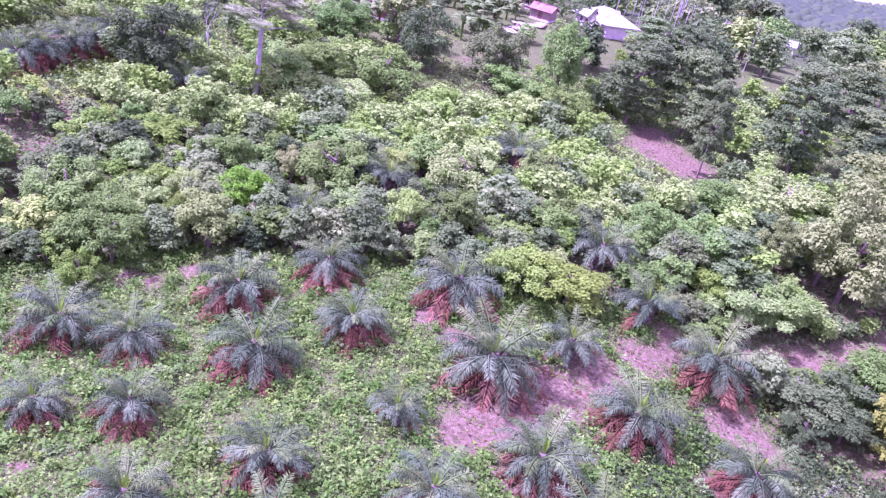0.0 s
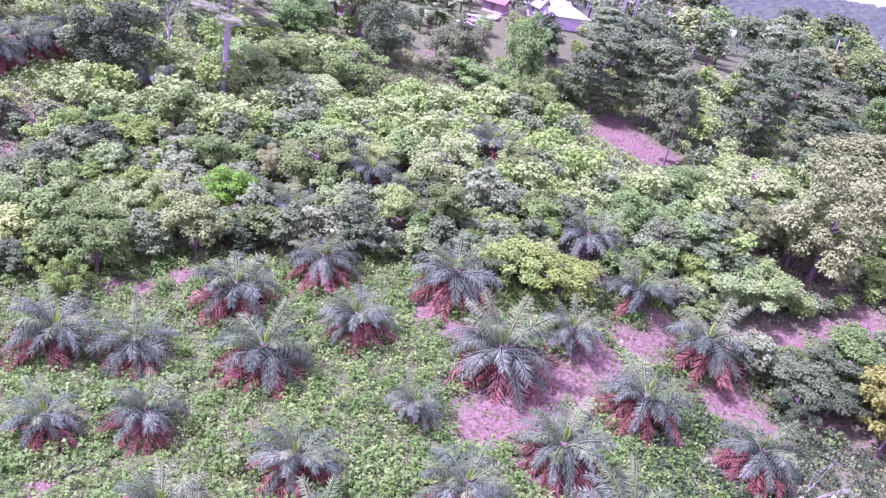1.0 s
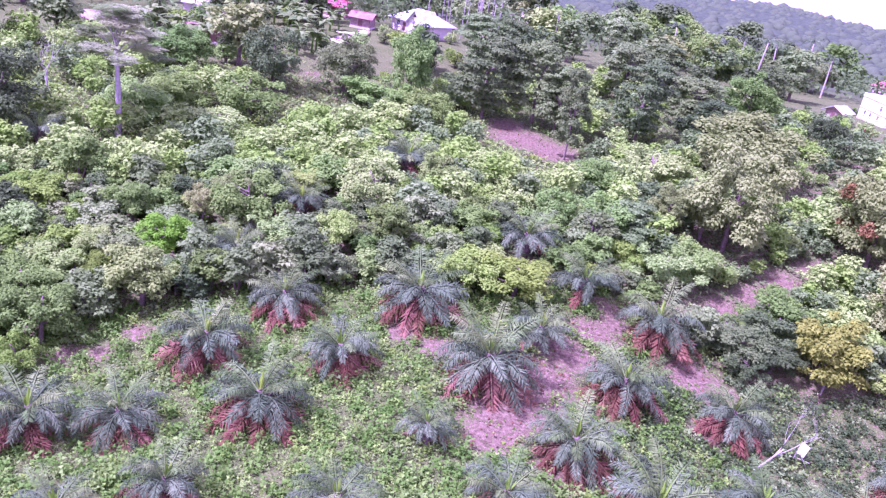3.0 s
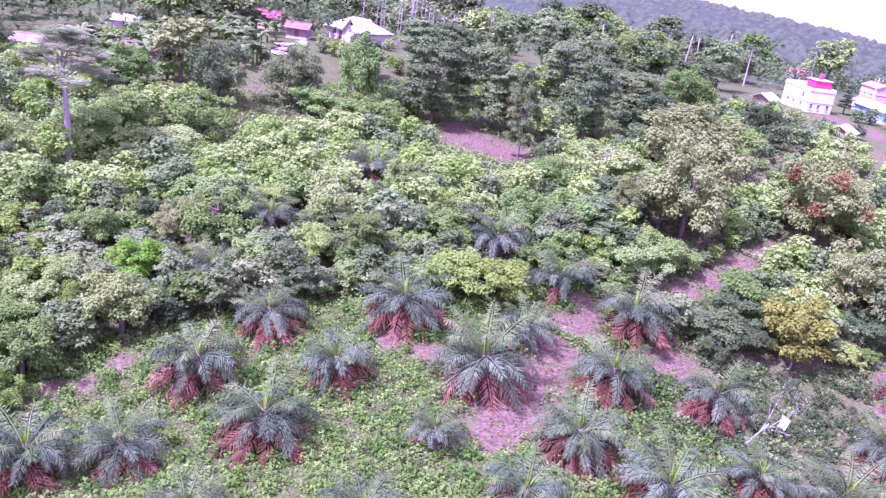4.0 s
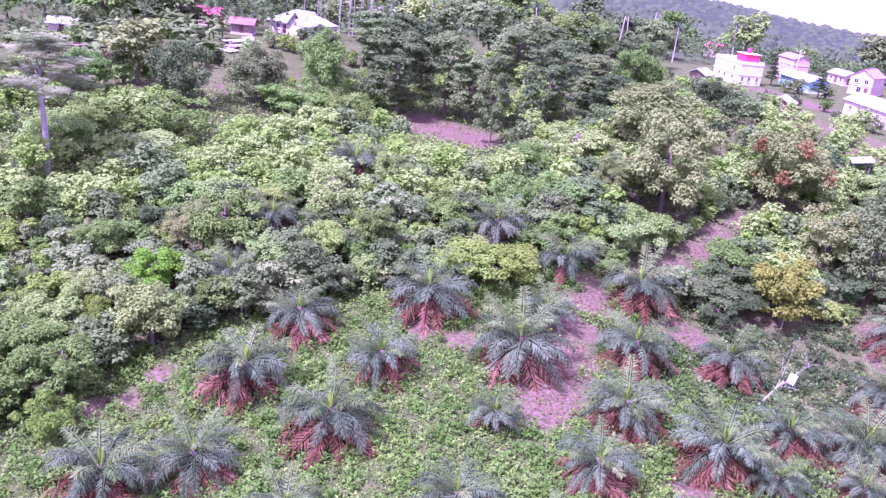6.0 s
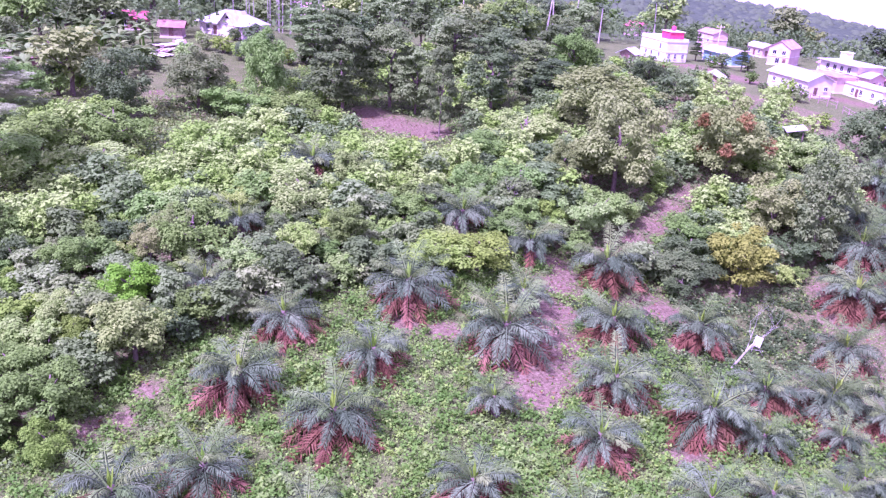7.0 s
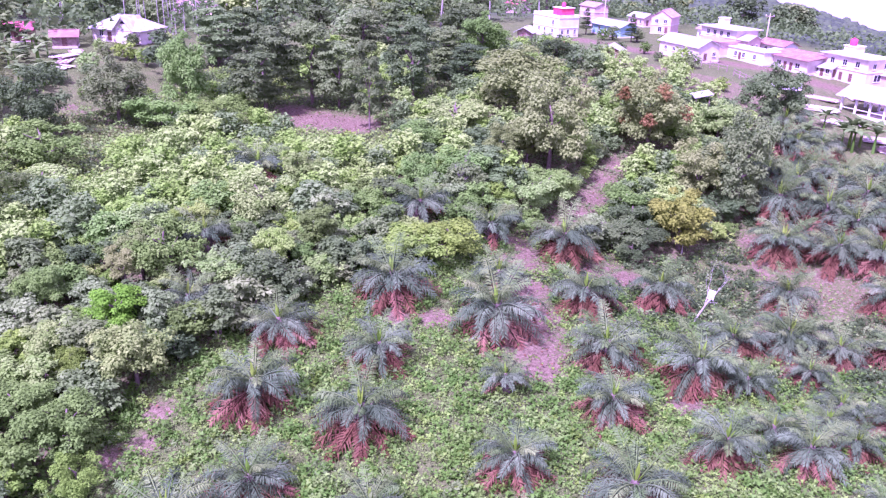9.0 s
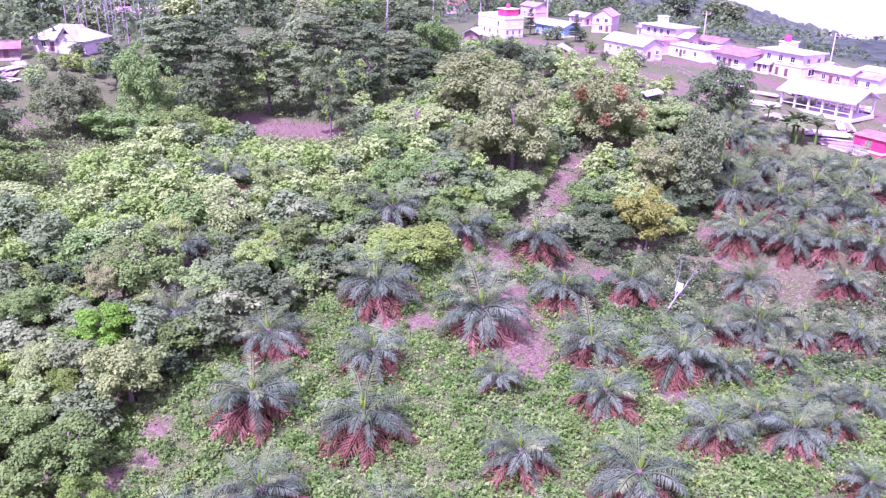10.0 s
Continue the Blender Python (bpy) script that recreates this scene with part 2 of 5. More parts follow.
# ---- the lie of the land ----
HILLS = [
    (-20, 45, -8.48),
    (0, 35, 2.46),
    (12, 25, -1.10),
    (30, 32, -5.75),
    (45, 30, -2.82),
    (10, 50, 2.24),
    (38, 55, -0.70),
    (-20, 75, 0.46),
    (10, 80, -1.60),
    (35, 90, -1.25),
    (5, 108, 0.78),
    (60, 60, 2.57),
    (95, 75, 1.04),
    (120, 100, 0.61),
    (70, 100, 1.61),
    (25, 135, 3.11),
    (130, 60, 0.32),
    (150, 105, 0.87),
    (95, 35, -0.47),
    (-25, 115, -0.07),
]
SKYLINE_AZ = (-180, -40, 0, 26, 40, 50, 60, 70, 80, 95, 130, 180)
SKYLINE_EL = (-3, -3, -3, -2.4, -1.2, -2.0, -2.9, -4.3, -6.8, -8.0, -6, -3)


def land(x, y):
    """Height of the ground: a gentle rise round the clearing, and the far ridge beyond the village."""
    x, y = np.asarray(x, float), np.asarray(y, float)
    near = np.full(x.shape, 7.03)
    for hx, hy, hz in HILLS:
        near = near + hz * np.exp(-((x - hx) ** 2 + (y - hy) ** 2) / 968.0)
    r = np.sqrt(x * x + y * y) + 1e-6
    el = np.interp(np.degrees(np.arctan2(x, y)), SKYLINE_AZ, SKYLINE_EL)
    s = np.clip((r - 220) / 1200, 0, 1)
    low = np.interp(np.degrees(np.arctan2(x, y)), (-180, 50, 72, 110, 180), (-6.6, -6.6, -9.5, -9.5, -6.6))
    ang = low + (el - 0.15 - low) * (s * s * (3 - 2 * s)) - 0.8 * np.sin(np.pi * s) ** 2 * (s < 1)
    wob = 3 * np.sin(x * 0.011 + 1) * np.sin(y * 0.013) * np.clip((r - 400) / 400, 0, 1)
    far = 30 + np.minimum(r, 1420) * np.tan(np.radians(ang)) + wob - 0.2 * np.maximum(r - 1420, 0)
    m = np.clip((r - 165) / 110, 0, 1)
    m = m * m * (3 - 2 * m)
    return near * (1 - m) + far * m


def land1(x, y):
    return float(land(np.array([x]), np.array([y]))[0])


FRONT_X = (-60, -23, -15, -6, 2, 10, 18, 24, 27, 30, 36, 48, 56, 64, 80)
FRONT_Y = (44, 47, 50.5, 53.0, 52.3, 51.5, 52, 51, 47, 41, 38.5, 38.5, 42, 45, 48)
SOIL_A = [
    (6.8, 44.3, 1.2),
    (4.9, 46.4, 1.2),
    (8.7, 37.1, 2.4),
    (11.0, 38.9, 2.2),
    (7.0, 35.1, 1.6),
    (16.0, 43.8, 2.2),
    (19.8, 46.6, 1.8),
    (13.0, 41.1, 2.2),
    (25.7, 42.0, 2.2),
    (26.8, 40.4, 1.8),
    (10.3, 32.1, 1.6),
    (22.6, 49.7, 1.3),
    (30.0, 87.1, 3.5),
    (31.8, 83.7, 3.4),
    (30.3, 91.6, 2.6),
    (4.7, 96.1, 0.8),
    (8.3, 105.6, 0.9),
    (-35.3, 75.6, 2.5),
    (-34.7, 81.6, 2.5),
    (-32.1, 86.5, 2.5),
    (-13.9, 47.6, 0.9),
    (-13.5, 27.6, 0.6),
]
SOIL_B = [
    (46.1, 53.6, 1.5),
    (42.0, 52.8, 1.6),
    (37.9, 51.4, 1.6),
    (33.7, 50.2, 1.6),
    (29.2, 49.0, 1.6),
    (22.1, 47.8, 1.3),
    (17.3, 43.1, 1.2),
    (13.8, 39.5, 1.3),
    (8.1, 37.5, 1.5),
    (10.0, 26.3, 1.2),
    (30.7, 87.4, 3.0),
    (32.4, 82.1, 3.0),
    (6.4, 44.3, 0.9),
    (5.5, 99.5, 0.9),
    (-15.7, 47.9, 0.9),
    (-11.7, 49.5, 0.9),
    (26.8, 41.4, 1.0),
    (22.9, 36.1, 1.2),
    (43.5, 36.3, 1.6),
    (40.3, 33.3, 1.8),
    (29.0, 28.7, 1.4),
    (20.9, 23.6, 1.2),
    (42.2, 29.1, 1.2),
    (26.0, 21.4, 1.2),
    (39.0, 23.2, 1.2),
]


def soil_at(x, y):
    best = np.zeros_like(x)
    for sx, sy, sr in SOIL_A + SOIL_B:
        d = np.sqrt((x - sx) ** 2 + (y - sy) ** 2) / sr
        best = np.maximum(best, np.clip(1.12 - 0.62 * d, 0, 0.92))
    # bare strip of the village lane, with its yards
    lane = np.abs((x - 92) * 0.93 - (y - 55) * 0.36 + 0)
    yard = np.clip(1.2 - np.hypot((x - 100) / 26, (y - 62) / 34), 0, 1)
    best = np.maximum(best, np.clip(yard, 0, 0.22))
    best = np.maximum(best, np.clip(1.1 - np.abs(x - np.interp(y, (20, 40, 60, 80, 100), (80, 93, 101, 96, 104))) / 4.5, 0, 0.85) * (y > 22) * (y < 100))
    best = np.maximum(best, np.clip(1.6 - np.hypot((x - 88) / 15, (y - 40) / 12), 0, 0.36))
    best = np.maximum(best, np.clip(1.3 - np.hypot((x - 5) / 7, (y - 98) / 8), 0, 0.42))
    field = np.clip(1.5 - np.hypot((x - 44) / 17, (y - 28) / 12), 0, 1)
    best = np.maximum(best, field * 0.44)
    grove = np.clip(1.4 - np.hypot((x - 26) / 9, (y - 25) / 8), 0, 1)
    return np.maximum(best, grove * 0.45)


def axis_steps(lo, hi, step, out):
    mid = list(np.arange(lo, hi, step))
    up, d, v = [], step, hi
    while v < out:
        up.append(v)
        d *= 1.08
        v += d
    down, d, v = [], step, lo
    while v > -out:
        d *= 1.08
        v -= d
        down.append(v)
    return np.array(down[::-1] + mid + up)


def build_ground():
    xs, ys = axis_steps(-38, 80, 0.85, 2600), axis_steps(10, 112, 0.85, 2600)
    X, Y = np.meshgrid(xs, ys)
    Z = land(X, Y)
    rough = np.array([noise.noise((a * 0.9, b * 0.9, 0)) for a, b in zip(X.ravel(), Y.ravel())]).reshape(X.shape)
    Z = Z + 0.10 * rough
    v = np.stack([X.ravel(), Y.ravel(), Z.ravel()], 1)
    nx, ny = len(xs), len(ys)
    i = (np.arange(ny - 1)[:, None] * nx + np.arange(nx - 1)[None]).ravel()
    f = np.stack([i, i + 1, i + nx + 1, i + nx], 1)
    me = np_mesh("ground", v, f, MAT_GROUND)
    me.polygons.foreach_set("use_smooth", [True] * len(me.polygons))
    a = me.attributes.new("soil", "FLOAT", "POINT")
    litter = np.where(Y > 74, 0.22, 0.5) * (Y > np.interp(X, FRONT_X, FRONT_Y)) * (Y < 118) * (X > -60) * (X < 84)
    a.data.foreach_set("value", np.maximum(soil_at(X.ravel(), Y.ravel()), litter.ravel()).astype(np.float32))
    w = me.attributes.new("wood", "FLOAT", "POINT")
    far = np.clip((np.hypot(X.ravel(), Y.ravel()) - 175) / 50, 0, 1)
    far = np.maximum(far, np.clip((X.ravel() - 122 - 0.5 * np.maximum(Y.ravel() - 40, 0)) / 12, 0, 1))
    w.data.foreach_set("value", far.astype(np.float32))
    ob = new("ground", me)
    tagged(ob, "hillside of pinkish bare earth and rough green grass", "ground", kind="structure")


build_ground()

# ---- broadleaf trees and bushes ----
def crown_mesh(name, seed, n, leaf, style):
    """A crown of unit radius about the origin: leaves on many lobes, with gaps between them."""
    rng = np.random.default_rng(seed)
    if style == "layer":
        lobes = []
        for k in range(13):
            z = -0.75 + 1.65 * k / 12
            rr = 0.85 * math.sqrt(max(0.05, 1 - ((z + 0.1) * 0.9) ** 2))
            for q in range(3):
                a = k * 2.1 + q * 2.09 + rng.uniform(-0.5, 0.5)
                d = rr * rng.uniform(0.25, 1.0)
                lobes.append((d * math.cos(a), d * math.sin(a), z + rng.uniform(-0.08, 0.08), rng.uniform(0.17, 0.34), 0.3))
    elif style == "mound":
        lobes = [(rng.normal(0, 0.45), rng.normal(0, 0.45), rng.uniform(-0.55, 0.45), rng.uniform(0.13, 0.29), 0.8) for _ in range(44)]
    else:
        lobes = []
        for k in range(58):
            d = rng.normal(0, 1, 3)
            d /= np.linalg.norm(d)
            d[2] = d[2] * 0.85 + 0.1
            q = rng.uniform(0.35, 0.92)
            lobes.append((d[0] * q, d[1] * q, d[2] * q, rng.uniform(0.11, 0.25), 0.75))
    lobes = np.array(lobes)
    w = lobes[:, 3] ** 2
    pick = rng.choice(len(lobes), n, p=w / w.sum())
    d = unit(rng.normal(0, 1, (n, 3)))
    d[:, 2] = np.abs(d[:, 2]) * np.where(rng.random(n) < 0.75, 1, -0.6)
    lb = lobes[pick]
    rad = lb[:, 3] * rng.uniform(0.55, 1.15, n)
    pos = lb[:, :3] + d * rad[:, None] * np.stack([np.ones(n), np.ones(n), lb[:, 4]], 1)
    normal = unit(d * 0.7 + np.array([0, 0, 0.7]) + rng.normal(0, 0.35, (n, 3)))
    along = rng.normal(0, 1, (n, 3)) + d * 0.8 - np.array([0, 0, 0.35])
    along = unit(along - normal * np.sum(along * normal, 1, keepdims=True))
    side = np.cross(normal, along)
    size = leaf * rng.uniform(0.6, 1.35, n)
    v, f = leaves(pos, along, side, normal, size, size * rng.uniform(0.5, 0.8, n), 0.25, True)
    return np_mesh(name, v, f, MAT_BROAD)


def trunk_mesh(name, seed, bend=0.15):
    """A tapered trunk of height 1 from the origin, with limbs up into a crown of half-width about 0.5."""
    rng = random.Random(seed)
    pts = [(0, 0, -0.12)]
    for k in range(1, 6):
        pts.append((rng.uniform(-bend, bend) * k / 8, rng.uniform(-bend, bend) * k / 8, k / 5))
    pieces = [tube(pts, [0.055, 0.045, 0.038, 0.032, 0.024, 0.012], 7)]
    for k in range(6):
        h = rng.uniform(0.4, 0.85)
        a = rng.uniform(0, 6.28)
        p0 = Vector(pts[0]).lerp(Vector(pts[-1]), (h + 0.12) / 1.12)
        p2 = p0 + Vector((math.cos(a) * 0.33, math.sin(a) * 0.33, rng.uniform(0.12, 0.3)))
        p1 = p0.lerp(p2, 0.5) + Vector((0, 0, -0.03))
        pieces.append(tube([p0, p1, p2], [0.022, 0.015, 0.006], 5))
    v, f = joined(pieces)
    return mesh_from(name, v, f, MAT_BARK, True)


CROWNS = {
    "round": [crown_mesh("crown", 10 + k, 7500, 0.085, "round") for k in range(4)],
    "big": [crown_mesh("crown", 20 + k, 11000, 0.064, "round") for k in range(3)],
    "layer": [crown_mesh("crown", 30 + k, 8500, 0.082, "layer") for k in range(3)],
    "mound": [crown_mesh("crown", 40 + k, 8000, 0.077, "mound") for k in range(3)],
    "lite": [crown_mesh("crown", 85 + k, 680, 0.21, "round") for k in range(4)],
    "bush": [crown_mesh("crown", 25 + k, 2300, 0.138, "round") for k in range(4)],
    "wood": [crown_mesh("crown", 95 + k, 1150, 0.19, "round") for k in range(4)],
    "low": [crown_mesh("crown", 45 + k, 2700, 0.125, "mound") for k in range(3)],
    "airy": [crown_mesh("crown", 55 + k, 3400, 0.075, "round") for k in range(2)],
    "tier": [crown_mesh("crown", 35 + k, 2000, 0.17, "layer") for k in range(3)],
}
TRUNKS = [trunk_mesh("trunk", 50 + k) for k in range(4)]
STEMS = mesh_from("trunk", *joined([tube([(0, 0, -0.1), (a * 0.1, c * 0.1, 0.4), (a * 0.3, c * 0.3, 0.9)], [0.04, 0.03, 0.01], 4) for a, c in ((1, 0), (-0.5, 0.8), (-0.5, -0.8))]), MAT_BARK, True)
tree_rng = random.Random(7)


def tree(name, x, y, centre, width, shape, mat, label, category="tree", squash=0.85, bark=None, group="", tall=None):
    """A tree whose crown's middle stands that many metres over the ground."""
    base = land1(x, y)
    root = new(name)
    root.matrix_basis = pose(x, y, base - 0.05, 0, 0, tree_rng.uniform(0, 360))
    tagged(root, label, category, group)
    r = width / 2
    zs = tall or min(r * squash, centre * 0.98)
    top = part("trunk", tree_rng.choice(TRUNKS) if category == "tree" else STEMS, root, mat=bark)
    s = max(width, 1.5) if tall is None else width * 0.7
    top.scale = (s * 0.8, s * 0.8, centre + zs * 0.4)
    c = part("crown", tree_rng.choice(CROWNS[shape]), root, mat=mat)
    c.location = (0, 0, centre)
    c.scale = (r * 1.12, r * 1.12 * tree_rng.uniform(0.9, 1.1), zs * 1.12)
    return root


TREE_BROAD = [
    (36.8, 46.6, 2.2, 5.7),
    (29.2, 52.8, 2.2, 4.9),
    (32.5, 53.3, 2.2, 4.6),
    (-3.7, 62.1, 3.0, 5.1),
    (-1.4, 88.6, 2.5, 6.9),
    (-8.9, 87.4, 2.5, 6.8),
    (-12.4, 83.3, 2.5, 5.9),
    (-5.4, 80.5, 2.0, 5.8),
    (38.4, 71.0, 2.5, 7.3),
    (30.7, 69.5, 2.2, 5.6),
    (6.7, 65.0, 2.6, 5.4),
    (27.3, 59.8, 2.6, 5.2),
    (22.4, 61.9, 2.5, 4.3),
    (-17.2, 49.4, 2.6, 4.2),
    (-22.6, 55.2, 2.6, 4.6),
    (-12.4, 63.2, 2.8, 3.4),
    (-14.6, 57.8, 2.4, 3.2),
    (-18.4, 52.8, 2.6, 3.7),
    (13.6, 93.7, 2.4, 6.9),
    (18.5, 90.4, 2.4, 6.4),
]
TREE_PALE = [
    (6.3, 56.6, 3.0, 3.5),
    (-11.5, 52.5, 2.8, 4.5),
    (13.5, 68.1, 2.5, 4.1),
]
TREE_LIME = [
    (-10.3, 57.3, 2.8, 3.5),
]
TREE_YELLOW = [
    (-18.2, 46.2, 1.6, 2.6),
    (2.2, 57.2, 2.6, 3.5),
    (1.4, 65.9, 2.4, 2.8),
    (-14.5, 55.0, 2.2, 2.7),
    (10.9, 51.5, 2.0, 5.1),
    (14.7, 50.6, 2.0, 5.7),
]
TREE_BROWN = [
    (33.9, 60.4, 3.4, 4.3),
    (-5.3, 63.0, 3.0, 3.3),
    (-7.3, 61.8, 2.8, 2.8),
    (37.9, 60.1, 3.0, 4.4),
]
TREE_GOLD = [
    (36.8, 40.9, 3.0, 6.0),
]
TREE_DEEP = [
    (31.0, 44.6, 1.7, 4.6),
    (33.4, 42.8, 1.6, 4.0),
    (35.0, 45.4, 2.0, 4.8),
    (30.6, 42.2, 1.2, 2.8),
    (44.6, 40.4, 1.8, 4.2),
]
placed = []
for rows, shape, mat, label in (
    (TREE_DEEP, "mound", MAT_DARK, "dense dark green bush beside the path"),
    (TREE_BROAD, "mound", MAT_BROAD, "leafy mid-green tree among the thicket"),
    (TREE_PALE, "round", MAT_PALE, "tree with pale cream young leaves"),
    (TREE_LIME, "round", MAT_LIME, "small bright lime green tree"),
    (TREE_YELLOW, "mound", MAT_YELLOW, "spreading yellow-green tree with dense small leaves"),
    (TREE_BROWN, "big", MAT_BROWN, "olive-brown broad tree with thin foliage"),
    (TREE_GOLD, "round", MAT_GOLD, "small golden yellow tree beside the path"),
):
    for x, y, h, w in rows:
        fresh = rows is TREE_BROAD and y > 78
        tree("tree", x, y, h, w, shape, MAT_FRESH if fresh else mat, "spreading fresh green tree on the upper slope" if fresh else label, squash=1.0)
        placed.append((x, y, w * 0.42))
# tall trees: x, y, height to the top, width of the crown
TALL_DARK = [
    (-23.8, 79.3, 8.2, 8.4),
    (2.0, 98.0, 8.4, 7.3),
    (10.7, 98.3, 8.5, 7.5),
    (19.0, 97.4, 11.3, 7.1),
    (47.9, 40.5, 10.9, 7.2),
    (68.0, 46.1, 9.0, 7.9),
    (60.1, 48.9, 5.6, 6.2),
    (-8.3, 101.9, 6.2, 7.8),
    (63.4, 88.6, 9.1, 7.3),
    (85.7, 111.6, 7.2, 9.0),
    (121.1, 140.5, 7.0, 10.2),
    (88.9, 130.6, 10.3, 12.3),
    (67.5, 77.9, 5.8, 5.0),
]
TALL_LAYER = [
    (27.4, 93.2, 10.3, 9.1),
    (33.9, 92.2, 10.7, 8.4),
    (35.5, 88.8, 8.3, 5.8),
    (32.8, 80.0, 10.4, 4.2),
    (44.0, 84.0, 10.4, 7.1),
    (39.0, 114.0, 8.4, 6.3),
    (34.3, 114.4, 8.2, 9.0),
    (55.1, 89.3, 7.0, 8.2),
    (28.9, 58.5, 4.6, 6.3),
    (52.4, 82.2, 5.9, 7.0),
    (53.8, 104.6, 8.3, 8.8),
    (60.9, 106.7, 8.2, 8.3),
]
TALL_OLIVE = [
    (39.0, 58.0, 10.8, 9.7),
    (48.6, 69.3, 9.7, 13.6),
    (46.4, 44.1, 7.2, 5.8),
]
TALL_RED = [
    (51.6, 53.3, 10.5, 8.6),
]
for rows, shape, mat, label, bark in (
    (TALL_DARK, "big", MAT_DARK, "dense green tree with a low broad crown", None),
    (TALL_LAYER, "layer", MAT_GREY, "tall thin-stemmed tree with tiers of grey-green foliage", None),
    (TALL_OLIVE, "big", MAT_BROWN, "large olive-brown tree with a billowing crown", None),
    (TALL_RED, "big", MAT_BROWN, "tall yellow-green tree with patches of reddish orange leaves", None),
):
    for x, y, h, w in rows:
        if rows is TALL_DARK:
            mat = (MAT_DARK, MAT_BROAD, MAT_DARK)[int(x * 10) % 3]
        if shape == "layer":
            mat = MAT_GREY if int(x * 10) % 2 else MAT_DARK
        c = 0.46 if shape == "big" else 0.56
        made_tree = tree("tree", x, y, h * c, w, shape, mat, label, tall=h * (1 - c) / 1.12, bark=bark)
        if rows is TALL_RED:
            for k in range(7):
                spray = part("red_spray", CROWNS["lite"][k % 4], made_tree, "reddish orange leaves", MAT_RED)
                a, q = 1.35 * k, w * (0.34 + 0.05 * (k % 3))
                spray.location = (q * math.cos(a), q * math.sin(a), h * (0.34 + 0.06 * k))
                spray.scale = (w * 0.12, w * 0.13, w * (0.1 + 0.02 * (k % 4)))
        placed.append((x, y, w * 0.4 if shape == "big" else w * 0.22))

# ---- oil palms ----
def frond_mesh(name, seed, mat, length, rise, droop, pairs=48, leaflet=0.7, lift=0.5, wide=0.052):
    """One feather leaf from the origin outwards along x: an arched midrib with two rows of leaflets."""
    rng = np.random.default_rng(seed)
    t = np.linspace(0, 1, 9)
    px = length * (t - 0.12 * droop * t ** 3)
    pz = length * (rise * t - droop * t ** 2.2)
    py = length * rng.uniform(-0.06, 0.06) * t ** 2
    path = list(zip(px, py, pz))
    rib = tube(path, list(0.045 * (1 - t) + 0.008), 4)
    ts = np.repeat(np.linspace(0.16, 0.99, pairs), 2)
    ts = np.clip(ts + rng.uniform(-0.01, 0.01, len(ts)), 0, 1)
    sgn = np.tile([1.0, -1.0], pairs)
    pos = np.stack([np.interp(ts, t, px), np.interp(ts, t, py), np.interp(ts, t, pz)], 1)
    tang = unit(np.stack([np.gradient(px, t), np.gradient(py, t), np.gradient(pz, t)], 1))
    tg = unit(np.stack([np.interp(ts, t, tang[:, k]) for k in range(3)], 1))
    out = np.stack([np.zeros_like(sgn), sgn, np.zeros_like(sgn)], 1)
    up = unit(np.cross(tg, np.array([0, 1.0, 0])) * -1)
    up[up[:, 2] < 0] *= -1
    along = unit(out * 0.85 + tg * rng.uniform(0.4, 0.85, len(ts))[:, None] + up * (lift * rng.uniform(-1, 1.1, len(ts)))[:, None] - np.array([0, 0, 0.38]) - np.array([0, 0, 0.5]) * rng.random(len(ts))[:, None])
    side = unit(np.cross(up, along))
    nrm = np.cross(along, side)
    ln = leaflet * (1.05 - 0.75 * np.abs(ts - 0.45) ** 1.3 * 1.6) * rng.uniform(0.85, 1.15, len(ts))
    v2, f2 = leaves(pos, along, side, nrm, ln, np.full(len(ts), wide), 0.1, True)
    v, f = joined([rib, (list(v2), [tuple(q) for q in f2])])
    return mesh_from(name, v, f, mat)


FRONDS_UP = [frond_mesh("frond", 60 + k, MAT_FROND_YOUNG, 2.7, 1.15 + 0.2 * k, 0.7, 60, 0.6, 0.8, 0.042) for k in range(2)]
FRONDS_MID = [frond_mesh("frond", 64 + k, MAT_FROND, 3.1, 0.55 + 0.2 * k, 0.74, 60, 0.66, 0.9, 0.043) for k in range(3)]
FRONDS_LOW = [frond_mesh("frond", 68 + k, MAT_FROND, 3.2, 0.3, 0.6, 56, 0.7, 0.9, 0.045) for k in range(2)]
FRONDS_DRY = [frond_mesh("dry_frond", 72 + k, MAT_FROND_DRY, 3.2, 0.06 + 0.06 * k, 0.52, 42, 0.75, 0.9, 0.075) for k in range(3)]
def spear_mesh():
    pieces = []
    for k, (lean, length, turn) in enumerate(((0.06, 1.5, 0.3), (0.3, 1.25, 2.2), (0.4, 1.1, 4.4))):
        d = Vector((math.cos(turn) * lean, math.sin(turn) * lean, 1.0))
        w = Vector((-math.sin(turn), math.cos(turn), 0)) * 0.13
        mid, tip = d * length * 0.55, d * length
        pieces.append(([Vector((0, 0, 0)), mid + w, tip, mid - w, mid + d.cross(w) * 0.5], [(0, 4, 1), (1, 4, 2), (0, 3, 4), (3, 2, 4)]))
    return mesh_from("spear", *joined(pieces), MAT_SPEAR)


SPEAR = spear_mesh()


def palm_stem():
    rng = random.Random(5)
    pieces = [tube([(0, 0, -0.3), (0, 0, 0.4), (0, 0, 1.3), (0, 0, 1.9)], [0.42, 0.46, 0.42, 0.2], 10)]
    for k in range(26):
        a, h = k * 2.4, 0.1 + 1.55 * k / 26
        d = Vector((math.cos(a), math.sin(a), 0))
        p = d * 0.38 + Vector((0, 0, h))
        pieces.append(tube([p, p + d * 0.16 + Vector((0, 0, 0.16)), p + d * 0.3 + Vector((0, 0, 0.42))], [0.07, 0.06, 0.03], 5))
    return mesh_from("stem", *joined(pieces), MAT_BARK)


STEM = palm_stem()


